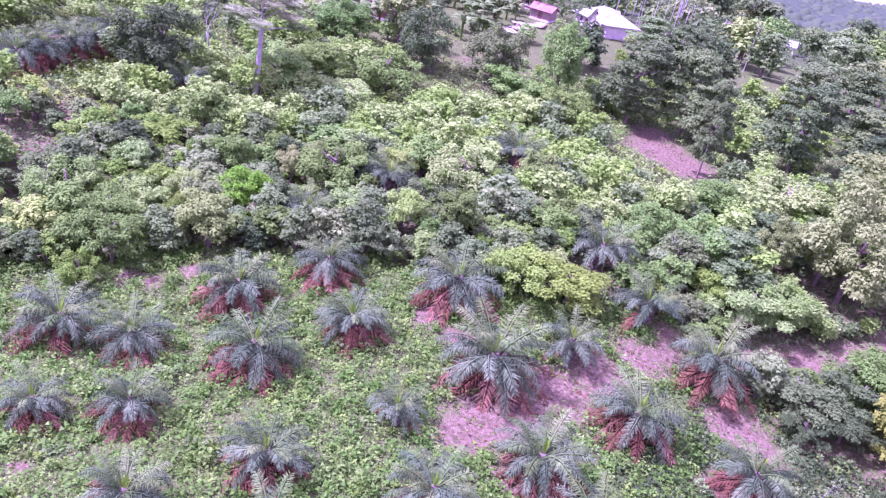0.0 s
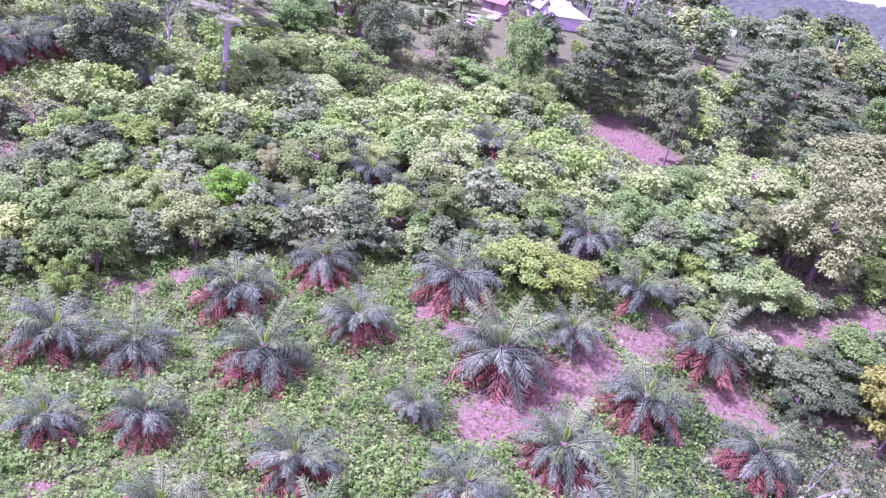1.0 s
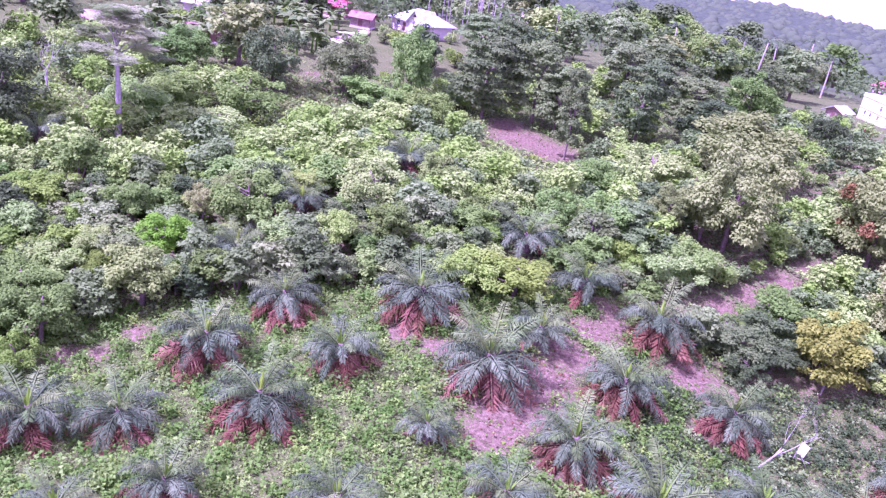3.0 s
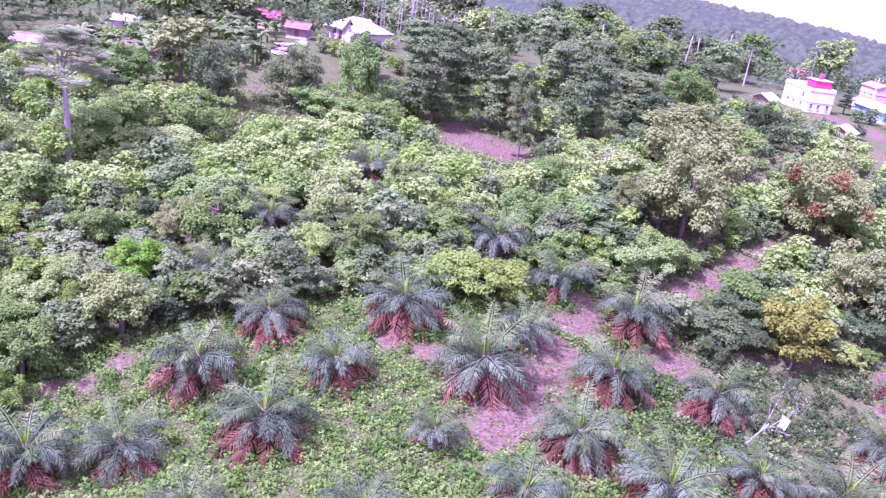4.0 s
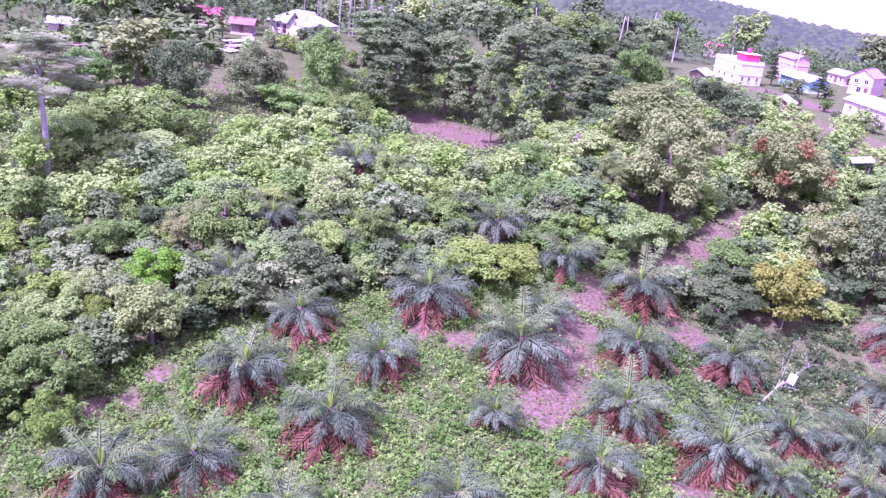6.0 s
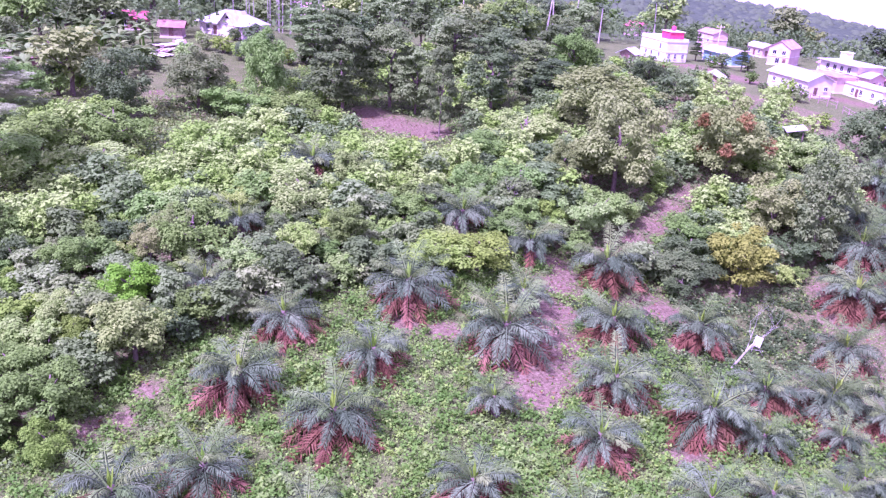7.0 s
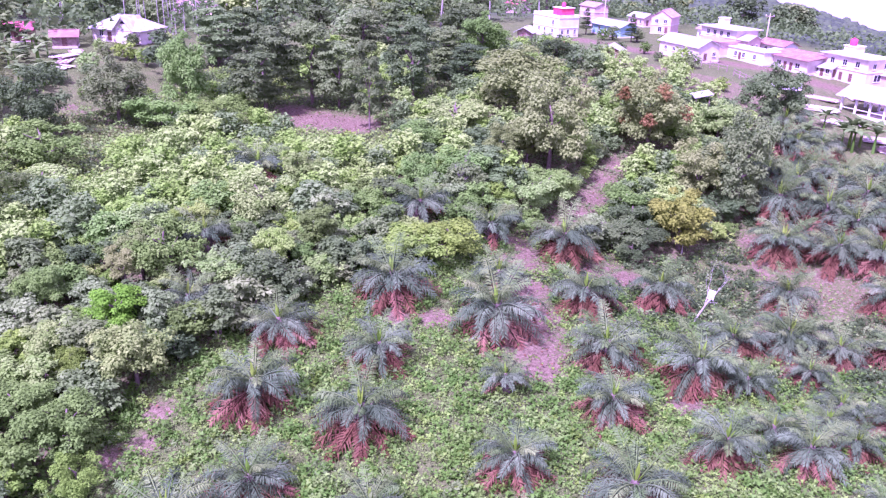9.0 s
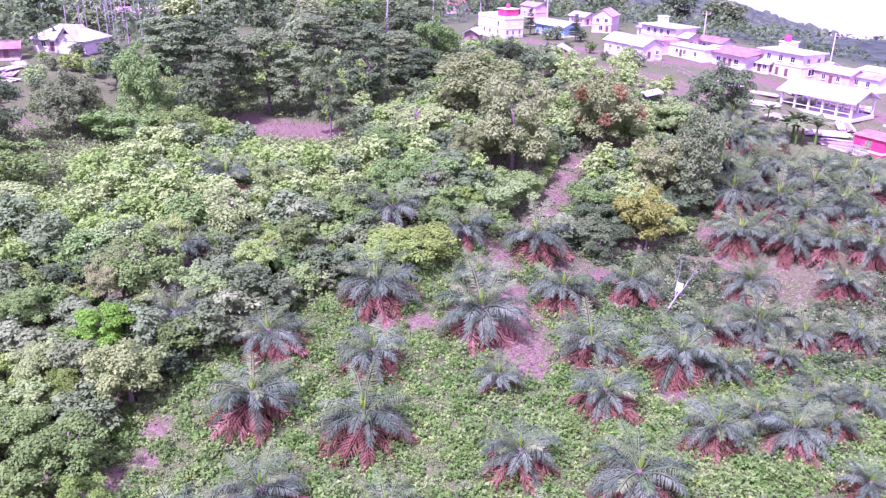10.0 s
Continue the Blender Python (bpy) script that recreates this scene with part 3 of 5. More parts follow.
def oil_palm(seed, dry=16, label="young oil palm with grey-green fronds and withered brown skirt"):
    rng = random.Random(seed)
    root = new("oil_palm")
    part("stem", STEM, root, "stem ringed with old leaf bases")
    for k in range(7):
        part("frond", rng.choice(FRONDS_UP), root, m=pose(0, 0, 1.6, rng.uniform(-18, 18), rng.uniform(-16, 10), k * 51 + rng.uniform(-16, 16)))
    for k in range(17):
        part("frond", rng.choice(FRONDS_MID), root, m=pose(0, 0, 1.55, rng.uniform(-22, 22), rng.uniform(-12, 10), k * 21.2 + 14 + rng.uniform(-12, 12)))
    for k in range(3):
        part("frond", rng.choice(FRONDS_LOW), root, m=pose(0, 0, 1.5, rng.uniform(-22, 22), rng.uniform(-10, 8), k * 120 + rng.uniform(-40, 40)))
    for k in range(dry):
        part("dry_frond", rng.choice(FRONDS_DRY), root, "withered red-brown frond", m=pose(0, 0, 1.2, rng.uniform(-30, 30), rng.uniform(-6, 12), k * 360 / dry + rng.uniform(-12, 12)))
    part("spear", SPEAR, root, "bright green unopened spear leaf", m=pose(0, 0, 1.6, 0, 0, rng.uniform(0, 360)))
    return tagged(root, label, "palm", "oil palms on the slope")


PALM_NEAR_A = [
    (-2.29, 49.80, 0.99),
    (6.61, 48.37, 1.10),
    (-7.66, 45.28, 0.99),
    (0.02, 42.69, 0.86),
    (8.83, 40.20, 1.19),
    (14.22, 44.41, 0.82),
    (24.59, 45.43, 1.17),
    (17.67, 38.78, 0.96),
    (11.02, 32.62, 0.93),
    (-16.83, 39.61, 0.92),
    (-12.22, 39.21, 0.91),
    (-5.34, 38.46, 0.97),
    (-14.48, 31.57, 0.66),
    (-10.27, 32.19, 0.73),
    (-2.84, 29.36, 0.74),
    (5.09, 28.60, 0.79),
    (3.22, 34.80, 0.62),
    (20.85, 50.65, 0.80),
    (18.11, 57.06, 0.85),
    (-8.13, 25.31, 0.70),
    (12.29, 73.49, 1.07),
    (0.60, 63.75, 0.76),
    (-5.21, 57.03, 0.70),
    (-20.27, 76.56, 0.70),
]
PALM_NEAR_B = [
    (-35.14, 74.29, 0.95),
    (-33.72, 76.26, 0.95),
    (-32.59, 79.22, 0.95),
    (-31.14, 81.76, 0.95),
    (-29.82, 84.29, 0.95),
    (24.41, 35.93, 0.95),
    (20.62, 28.22, 0.95),
    (24.97, 26.00, 0.95),
    (12.65, 27.27, 1.04),
    (5.29, 22.03, 0.75),
    (7.60, 18.56, 0.71),
    (-1.61, 23.44, 0.88),
    (14.30, 24.48, 0.65),
    (12.90, 19.29, 0.51),
    (10.50, 17.22, 0.56),
    (15.10, 16.65, 0.57),
    (4.82, 14.35, 0.56),
    (9.00, 21.00, 0.60),
    (15.10, 19.40, 0.58),
    (19.20, 22.60, 0.62),
]
PALM_FIELD = [
    (43.03, 33.52, 0.98),
    (44.72, 29.16, 0.96),
    (33.14, 28.98, 0.86),
    (23.97, 25.82, 0.75),
    (25.54, 22.38, 0.74),
    (45.26, 25.71, 0.94),
    (38.83, 22.63, 0.87),
    (27.75, 19.39, 0.74),
    (50.24, 36.89, 1.06),
    (51.21, 32.71, 1.04),
    (55.96, 30.47, 1.07),
    (53.72, 27.00, 1.02),
    (51.28, 23.74, 0.98),
    (63.14, 40.59, 0.89),
    (59.04, 37.06, 0.85),
    (55.09, 40.12, 0.84),
    (64.93, 38.50, 0.89),
    (49.98, 29.19, 1.01),
    (45.61, 22.15, 0.92),
    (57.29, 25.23, 1.04),
    (62.49, 42.44, 0.90),
    (54.68, 36.72, 1.10),
    (58.40, 33.66, 0.83),
    (61.56, 30.98, 0.84),
    (60.41, 27.71, 1.08),
    (67.67, 43.75, 0.94),
]
PALM_GREEN_AT = ((14.22, 44.41), (20.85, 50.65), (18.11, 57.06), (3.22, 34.80), (12.29, 73.49), (0.60, 63.75), (-5.21, 57.03), (-20.27, 76.56), (14.30, 24.48), (12.90, 19.29), (9.00, 21.00), (15.10, 19.40))
palm_kinds, green_kinds = [], []
for k, (x, y, s) in enumerate(PALM_NEAR_A + PALM_NEAR_B + PALM_FIELD):
    m = pose(x, y, land1(x, y), 0, 0, (k * 77) % 360) @ pose(0, 0, 0, ((k * 29) % 13) - 6, ((k * 17) % 13) - 6, 0)
    green = (x, y) in PALM_GREEN_AT
    kinds, most = (green_kinds, 2) if green else (palm_kinds, 6)
    if len(kinds) < most:
        if green:
            p = oil_palm(180 + k, 2, "dark grey-green oil palm without a withered skirt")
        else:
            p = oil_palm(80 + k, (20, 16, 22, 18, 13, 19)[len(kinds)])
        kinds.append(p)
        p.matrix_basis = m
    else:
        p = copy_thing(kinds[k % most], m)
    g = s * (0.94 + 0.14 * ((k * 37) % 10) / 10) * (1.12 if x > 30 else 1.22 if green and y > 50 else 1.0)
    p.scale = (g, g, g * (0.95 + 0.25 * ((k * 53) % 10) / 10))
    placed.append((x, y, 2.2))

# ---- thicket: many bushes between the trees ----
def in_thicket(x, y):
    """Front edge of the woods along the palms, back edge before the houses."""
    front = np.interp(x, FRONT_X, FRONT_Y)
    back = np.interp(x, (-60, -20, 0, 20, 40, 60, 72, 84), (120, 112, 98, 98, 112, 112, 100, 72))
    return front < y < back


PALM_GAPS = ((11.8, 72.0), (11.5, 70.5), (0.2, 62.4), (0.1, 61.0), (17.5, 55.5), (17.2, 54.0), (20.5, 49.2), (-5.3, 55.6))
PATH_LINE = ((17.3, 43.1), (22.1, 47.8), (29.2, 49.0), (33.7, 50.2), (37.9, 51.4), (42.0, 52.8), (46.5, 54.2))


def open_ground(x, y, margin=0.0):
    for sx, sy, sr in SOIL_A + SOIL_B:
        if math.hypot(x - sx, y - sy) < sr * 1.05 + margin or (sr > 2.5 and sy > 60 and any(math.hypot(x - sx + a, y - sy + b) < sr + margin for a, b in ((0.8, 3.0), (3.0, 4.5), (4.0, 7.0)))):
            return True
    for (ax, ay), (cx, cy) in zip(PATH_LINE, PATH_LINE[1:]):
        u = min(1, max(0, ((x - ax) * (cx - ax) + (y - ay) * (cy - ay)) / ((cx - ax) ** 2 + (cy - ay) ** 2)))
        px, py = ax + u * (cx - ax), ay + u * (cy - ay)
        if math.hypot(x - px, y - py) < 1.0 + margin * (1.5 if y < py else 1.0):
            return True
    return math.hypot((x + 31) / 5, (y - 76) / 4) < 1 or math.hypot((x - 6) / 7, (y - 93) / 8) < 1 or math.hypot(x + 14, y - 75) < 3.6 or math.hypot(x - 36, y - 40) < 4.4 or any(math.hypot(x - a, y - c) < 2.6 for a, c in PALM_GAPS)


bush_rng = random.Random(21)
BUSH_KINDS = (
    (MAT_BROAD, "bush", "mid-green bush in the thicket"), (MAT_BROAD, "low", "low mid-green bush in the thicket"),
    (MAT_GREY, "tier", "grey-green sapling with tiered leaves"), (MAT_GREY, "bush", "grey-green bush in the thicket"),
    (MAT_DARK, "bush", "dark green bush in the thicket"), (MAT_YELLOW, "bush", "yellowish green bush in the thicket"),
    (MAT_BROAD, "bush", "rounded green bush in the thicket"), (MAT_YELLOW, "low", "low pale yellow-green bush in the thicket"))
bushes, tries = [], 0
while len(bushes) < 1080 and tries < 40000:
    tries += 1
    x, y = bush_rng.uniform(-45, 78), bush_rng.uniform(38, 118)
    if tries < 5000:
        x, y = bush_rng.uniform(26, 66), bush_rng.uniform(38, 60)
    elif tries < 11000:
        x, y = bush_rng.uniform(-26, 50), bush_rng.uniform(46, 78)
    if abs(x - 8) > 1.0 * y + 8:
        continue
    w = bush_rng.choice((1.7, 2.1, 2.6, 3.1, 3.7))
    if not in_thicket(x, y) or open_ground(x, y, w * 0.36):
        continue
    if any(math.hypot(x - a, y - b) < c + w * 0.22 for a, b, c in placed):
        continue
    kind = bush_rng.randrange(8)
    if y > 68 and x < 16 and kind in (2, 4):
        kind = 6 if kind == 4 else 7
    bushes.append((math.hypot(x + 14, y - 3), x, y, w, w * bush_rng.uniform(0.42, 0.78), kind))
    placed.append((x, y, w * 0.25))
bushes.sort()
for _, x, y, w, h, k in bushes[:290]:
    mat, shape, label = BUSH_KINDS[k]
    tree("bush", x, y, h, w, shape, mat, label, "bush", group="bushes of the thicket")


def joined_bushes(rows, kinds, mat, label):
    """The farther bushes of one colour as a single mass."""
    vs, fs, o = [], [], 0
    for _, x, y, w, h, k in rows:
        if k not in kinds:
            continue
        me = bush_rng.choice(CROWNS["lite"])
        co = np.empty(len(me.vertices) * 3, dtype=np.float32)
        me.vertices.foreach_get("co", co)
        co = co.reshape(-1, 3)
        ix = np.empty(len(me.loops), dtype=np.int32)
        me.loops.foreach_get("vertex_index", ix)
        a = bush_rng.uniform(0, 6.28)
        rot = np.array([[math.cos(a), math.sin(a), 0], [-math.sin(a), math.cos(a), 0], [0, 0, 1]])
        vs.append(co @ rot * np.array([w * 0.56, w * 0.56, min(w * 0.48, h)]) + np.array([x, y, land1(x, y) + h]))
        fs.append(ix.reshape(-1, 3) + o)
        o += len(co)
    tagged(new("thicket", np_mesh("thicket", np.concatenate(vs), np.concatenate(fs), mat)), label, "thicket", kind="stuff")


joined_bushes(bushes[290:], (0, 1, 6), MAT_FRESH, "mass of mid-green bushes farther up the slope")
joined_bushes(bushes[290:], (2, 3), MAT_GREY, "mass of grey-green bushes farther up the slope")
joined_bushes(bushes[290:], (4,), MAT_DARK, "mass of dark green bushes farther up the slope")
joined_bushes(bushes[290:], (5, 7), MAT_YELLOW, "mass of yellowish bushes farther up the slope")

# ---- houses of the village ----
MAT_WHITE = mottled("white_painted_plaster", (0.58, 0.56, 0.53), (0.82, 0.8, 0.77), 0.9, 0.85, 0.1)
MAT_PINK = mottled("pink_plaster", (0.52, 0.35, 0.32), (0.72, 0.53, 0.49), 0.9, 0.85, 0.1)
MAT_ROSE = mottled("rose_plaster", (0.56, 0.47, 0.43), (0.77, 0.68, 0.63), 0.9, 0.85, 0.1)
MAT_CYAN = mottled("turquoise_paint", (0.22, 0.44, 0.5), (0.36, 0.6, 0.65), 2.0, 0.7, 0.1)
MAT_RED_PAINT = mottled("red_paint", (0.5, 0.04, 0.1), (0.66, 0.09, 0.16), 2.0, 0.6, 0.1)
MAT_BRICK = mottled("bare_brick", (0.3, 0.14, 0.12), (0.46, 0.26, 0.23), 6.0, 0.9, 0.3)
MAT_TIMBER = mottled("weathered_timber", (0.2, 0.13, 0.11), (0.42, 0.3, 0.27), 3.0, 0.85, 0.3)
MAT_GLASS = mottled("dark_window_glass", (0.02, 0.02, 0.03), (0.05, 0.05, 0.07), 2.0, 0.15, 0.0, 0.0, 0.5)
MAT_DOOR = mottled("brown_door_paint", (0.12, 0.06, 0.05), (0.22, 0.12, 0.1), 4.0, 0.6, 0.1)
MAT_BLUE_TARP = mottled("blue_tarp", (0.06, 0.12, 0.45), (0.14, 0.24, 0.62), 3.0, 0.5, 0.2)


def sheet_roof(name, c1, c2):
    """Corrugated metal sheets with streaks of dirt and rust."""
    m, nt, b = material(name, 0.5, 0.25, 0.4)
    tc = nt.nodes.new("ShaderNodeTexCoord")
    wv = nt.nodes.new("ShaderNodeTexWave")
    wv.inputs["Scale"].default_value = 5.0
    nt.links.new(tc.outputs["Object"], wv.inputs["Vector"])
    n = noise_node(nt, 1.1, 6.0)
    r = ramp(nt, [(0.35, c1), (0.7, c2)])
    nt.links.new(n.outputs["Fac"], r.inputs["Fac"])
    nt.links.new(r.outputs["Color"], b.inputs["Base Color"])
    bp = nt.nodes.new("ShaderNodeBump")
    bp.inputs["Strength"].default_value = 0.4
    bp.inputs["Distance"].default_value = 0.04
    nt.links.new(wv.outputs["Fac"], bp.inputs["Height"])
    nt.links.new(bp.outputs["Normal"], b.inputs["Normal"])
    return m


MAT_ZINC = sheet_roof("zinc_sheet", (0.46, 0.44, 0.44), (0.76, 0.74, 0.74))
MAT_RUST = sheet_roof("rusty_sheet", (0.3, 0.14, 0.12), (0.5, 0.3, 0.27))
MAT_RED_SHEET = sheet_roof("red_sheet", (0.5, 0.1, 0.13), (0.62, 0.2, 0.22))
MAT_MAUVE = sheet_roof("faded_red_sheet", (0.45, 0.25, 0.28), (0.6, 0.4, 0.42))


def gable_body(L, W, H, rise):
    bm = bmesh.new()
    a, b = L / 2, W / 2
    ring = [(-b, -0.6), (b, -0.6), (b, H), (0, H + rise), (-b, H)]
    lo = [bm.verts.new((-a, y, z)) for y, z in ring]
    hi = [bm.verts.new((a, y, z)) for y, z in ring]
    bm.faces.new(lo[::-1])
    bm.faces.new(hi)
    for i in range(5):
        j = (i + 1) % 5
        bm.faces.new((lo[i], lo[j], hi[j], hi[i]))
    bmesh.ops.recalc_face_normals(bm, faces=bm.faces)
    return bm


def slab(bm, pts, thick):
    """A sheet with thickness: pts wind counter-clockwise from above."""
    up = [bm.verts.new((x, y, z + thick)) for x, y, z in pts]
    dn = [bm.verts.new(p) for p in pts]
    bm.faces.new(up)
    bm.faces.new(dn[::-1])
    for i in range(len(pts)):
        j = (i + 1) % len(pts)
        bm.faces.new((dn[i], dn[j], up[j], up[i]))


def roof_bm(kind, L, W, H, rise, over):
    bm = bmesh.new()
    a, b = L / 2 + over, W / 2 + over
    e = H - over * rise / (W / 2)
    if kind == "gable":
        slab(bm, [(-a, -b, e), (a, -b, e), (a, 0, H + rise), (-a, 0, H + rise)], 0.1)
        slab(bm, [(-a, 0, H + rise + 0.004), (a, 0, H + rise + 0.004), (a, b, e + 0.004), (-a, b, e + 0.004)], 0.1)
    elif kind == "hip":
        r = max(0.2, a - b)
        slab(bm, [(-a, -b, e), (a, -b, e), (r, 0, H + rise), (-r, 0, H + rise)], 0.1)
        slab(bm, [(a, b, e), (-a, b, e), (-r, 0, H + rise), (r, 0, H + rise)], 0.1)
        slab(bm, [(a, -b, e), (a, b, e), (r, 0, H + rise)], 0.1)
        slab(bm, [(-a, b, e), (-a, -b, e), (-r, 0, H + rise)], 0.1)
    elif kind == "lean":
        slab(bm, [(-a, -b, H + rise), (a, -b, H + rise), (a, b, H), (-a, b, H)], 0.1)
    else:
        slab(bm, [(-a, -b, H + 0.01), (a, -b, H + 0.01), (a, b, H + 0.01), (-a, b, H + 0.01)], 0.18)
    return bm


def face_pose(face, L, W, u, z):
    return {"+y": pose(u, W / 2, z, 0, 0, 180), "-y": pose(u, -W / 2, z), "+x": pose(L / 2, u, z, 0, 0, 90), "-x": pose(-L / 2, u, z, 0, 0, -90)}[face]


def window(parent, m, w, h):
    bm = bmesh.new()
    t = 0.09
    for cx, cz, sx, sz in ((0, h / 2, w, t), (0, -h / 2, w, t), (-w / 2, 0, t, h - t), (w / 2, 0, t, h - t), (0, 0, 0.05, h - t)):
        box_bm(bm, cx, -0.03, cz, sx, 0.1, sz)
    win = part("window", bm_mesh("window", bm, MAT_WHITE), parent, m=m)
    bm = bmesh.new()
    box_bm(bm, 0, -0.012, 0, w - 0.04, 0.03, h - 0.04)
    part("pane", bm_mesh("pane", bm, MAT_GLASS), win, "dark glass pane")
    bm = bmesh.new()
    box_bm(bm, 0, -0.1, -h / 2 - 0.09, w + 0.2, 0.2, 0.07)
    part("sill", bm_mesh("sill", bm, MAT_WHITE), win)


def door(parent, m, w=0.95, h=2.05):
    bm = bmesh.new()
    box_bm(bm, 0, -0.02, 0, w, 0.06, h)
    for k in (-1, 1):
        box_bm(bm, 0, -0.055, k * h * 0.23, w * 0.7, 0.02, h * 0.36)
    d = part("door", bm_mesh("door", bm, MAT_DOOR), parent, "brown panelled door", m=m)
    bm = bmesh.new()
    box_bm(bm, w * 0.4, -0.08, 0, 0.05, 0.08, 0.14)
    part("handle", bm_mesh("handle", bm, MAT_ZINC), d)


def house(x, y, turn, L, W, H, roof, rise, wall, cover, label, windows=(), doors=(), over=0.5, upper=None, parapet=None, bands=True, lift=0.0):
    root = new("house")
    root.matrix_basis = pose(x, y, land1(x, y) + 0.1 + lift, 0, 0, turn)
    tagged(root, label, "house")
    small = 0.66 if x > 70 else 0.74
    root.scale = (small, small, small)
    if roof == "gable":
        bm = gable_body(L, W, H, rise)
    else:
        bm = bmesh.new()
        box_bm(bm, 0, 0, (H - 0.6) / 2, L, W, H + 0.6)
    part("wall", bm_mesh("wall", bm, wall), root)
    part("roof", bm_mesh("roof", roof_bm(roof, L, W, H, rise, over), cover), root)
    bm = bmesh.new()
    box_bm(bm, 0, 0, 0.0, L + 0.16, W + 0.16, 0.45, 0.03)
    part("plinth", bm_mesh("plinth", bm, MAT_ROSE), root)
    if bands and H > 4:
        bm = bmesh.new()
        box_bm(bm, 0, 0, H / 2, L + 0.3, W + 0.3, 0.18, 0.02)
        part("band", bm_mesh("band", bm, MAT_ROSE), root, "projecting storey band")
    if roof == "gable" or roof == "hip":
        bm = bmesh.new()
        box_bm(bm, 0, 0, H + rise + 0.13, L * (0.98 if roof == "gable" else 0.35), 0.35, 0.06, 0.02)
        part("ridge_cap", bm_mesh("ridge_cap", bm, cover), root)
    for face, u, z, w, h in windows:
        window(root, face_pose(face, L, W, u, z), w, h)
    for face, u in doors:
        door(root, face_pose(face, L, W, u, 1.1))
    if upper:
        ux, uy, ul, uw, uh, umat = upper
        bm = bmesh.new()
        box_bm(bm, ux, uy, H + 0.2 + uh / 2, ul, uw, uh)
        up = part("upper_storey", bm_mesh("upper_storey", bm, umat), root)
        bm = bmesh.new()
        box_bm(bm, ux, uy, H + 0.28 + uh, ul + 0.5, uw + 0.5, 0.16, 0.02)
        part("slab_roof", bm_mesh("slab_roof", bm, MAT_WHITE), up)
    if parapet:
        for px, py, sx, sy in ((0, W / 2, L, 0.15), (0, -W / 2, L, 0.15), (L / 2, 0, 0.15, W), (-L / 2, 0, 0.15, W)):
            bm = bmesh.new()
            box_bm(bm, px, py, H + 0.55, sx, sy, 0.7, 0.02)
            part("parapet", bm_mesh("parapet", bm, parapet), root)
    return root


def row_of_windows(face, us, z, w=1.0, h=1.2):
    return [(face, u, z, w, h) for u in us]


house(107.2, 106.6, 70, 14, 7, 5.6, 'flat', 0, MAT_WHITE, MAT_WHITE, 'white two-storey house with a flat roof and small windows', row_of_windows('+y', (-3.6, 0.5, 3.6), 1.8) + row_of_windows('-x', (-2.2, 0.3, 2.4), 1.7, 0.8, 1.4) + [('+y', -3.8, 4.2, 1.0, 1.5)], [('+x', -0.6)], 0.15, (-2.6, -0.8, 4.5, 4.5, 2.4, MAT_RED_PAINT), MAT_WHITE)
house(93.8, 103.6, 20, 5, 4, 2.6, 'gable', 1.0, MAT_TIMBER, MAT_ZINC, 'small low hut with a pale metal roof', (), [('-x', 0)], 0.9)
house(116.6, 98.7, 70, 14, 6, 3.2, 'gable', 1.2, MAT_CYAN, MAT_ZINC, 'turquoise bungalow under a pale metal roof', row_of_windows('+y', (-3.5, 0.2, 3.4), 1.7), [('+y', -1.6)], 0.7)
house(150.0, 125.3, 68, 10, 6, 4.2, 'gable', 1.3, MAT_PINK, MAT_MAUVE, 'pink house with a faded sheet roof', row_of_windows('+y', (-2, 2), 1.7), (), 0.4)
house(130.3, 94.7, 12, 9, 6.4, 5.2, 'gable', 1.9, MAT_PINK, MAT_MAUVE, 'two-storey pink house with a white gable', [('-x', -1.4, 3.8, 1.1, 1.2), ('-x', 1.4, 3.8, 1.1, 1.2), ('-x', 0.2, 1.4, 1.2, 1.6)], [('-x', -1.8)], 0.35)
house(97.1, 72.2, 66, 15, 6.5, 3.6, 'gable', 1.6, MAT_ROSE, MAT_ZINC, 'long hall with rose walls and a bright metal roof', row_of_windows('+y', (-5, -1.7, 1.7, 5), 2.0, 1.1, 0.9) + [('-x', -1.6, 1.8, 1.0, 1.0)], [('-x', 1.0)], 0.5)
house(80.4, 76.6, 25, 5.2, 4.4, 2.5, 'gable', 1.1, MAT_BRICK, MAT_ZINC, 'small brick shed with a pale metal roof', [('-x', -0.6, 1.5, 0.8, 0.9)], [('-x', 0.9)], 0.6)
house(120.2, 75.9, 68, 14, 8, 5.4, 'flat', 0, MAT_ROSE, MAT_ZINC, 'unfinished two-storey house with a flat roof', row_of_windows('+y', (-4, -1.3, 1.3, 4), 4.1, 1.2, 1.4) + row_of_windows('+y', (-4, 4), 1.6, 1.2, 1.4), [('+y', 0)], 0.9, (2.5, 0, 2.2, 2.2, 2.2, MAT_WHITE))
house(107.9, 72.7, 68, 10, 5.5, 3.6, 'flat', 0, MAT_PINK, MAT_MAUVE, 'pink house with a low sheet roof', row_of_windows('+y', (-2.4, 2.4), 1.7), [('+y', 0)], 0.5)
house(106.4, 65.1, 66, 13, 5, 3.0, 'flat', 0, MAT_WHITE, MAT_WHITE, 'long white house with a flat roof beside the lane', row_of_windows('+y', (-3.4, 0.5, 3.4), 1.6), [('+y', 1.9)], 0.3)
house(105.6, 57.2, 66, 12, 6, 3.2, 'lean', 1.0, MAT_ROSE, MAT_RUST, 'row of small shops under a rusty sloping roof', row_of_windows('+y', (-3, 3), 1.6, 1.4, 1.2), [('+y', -0.9), ('+y', 1.0)], 1.0)
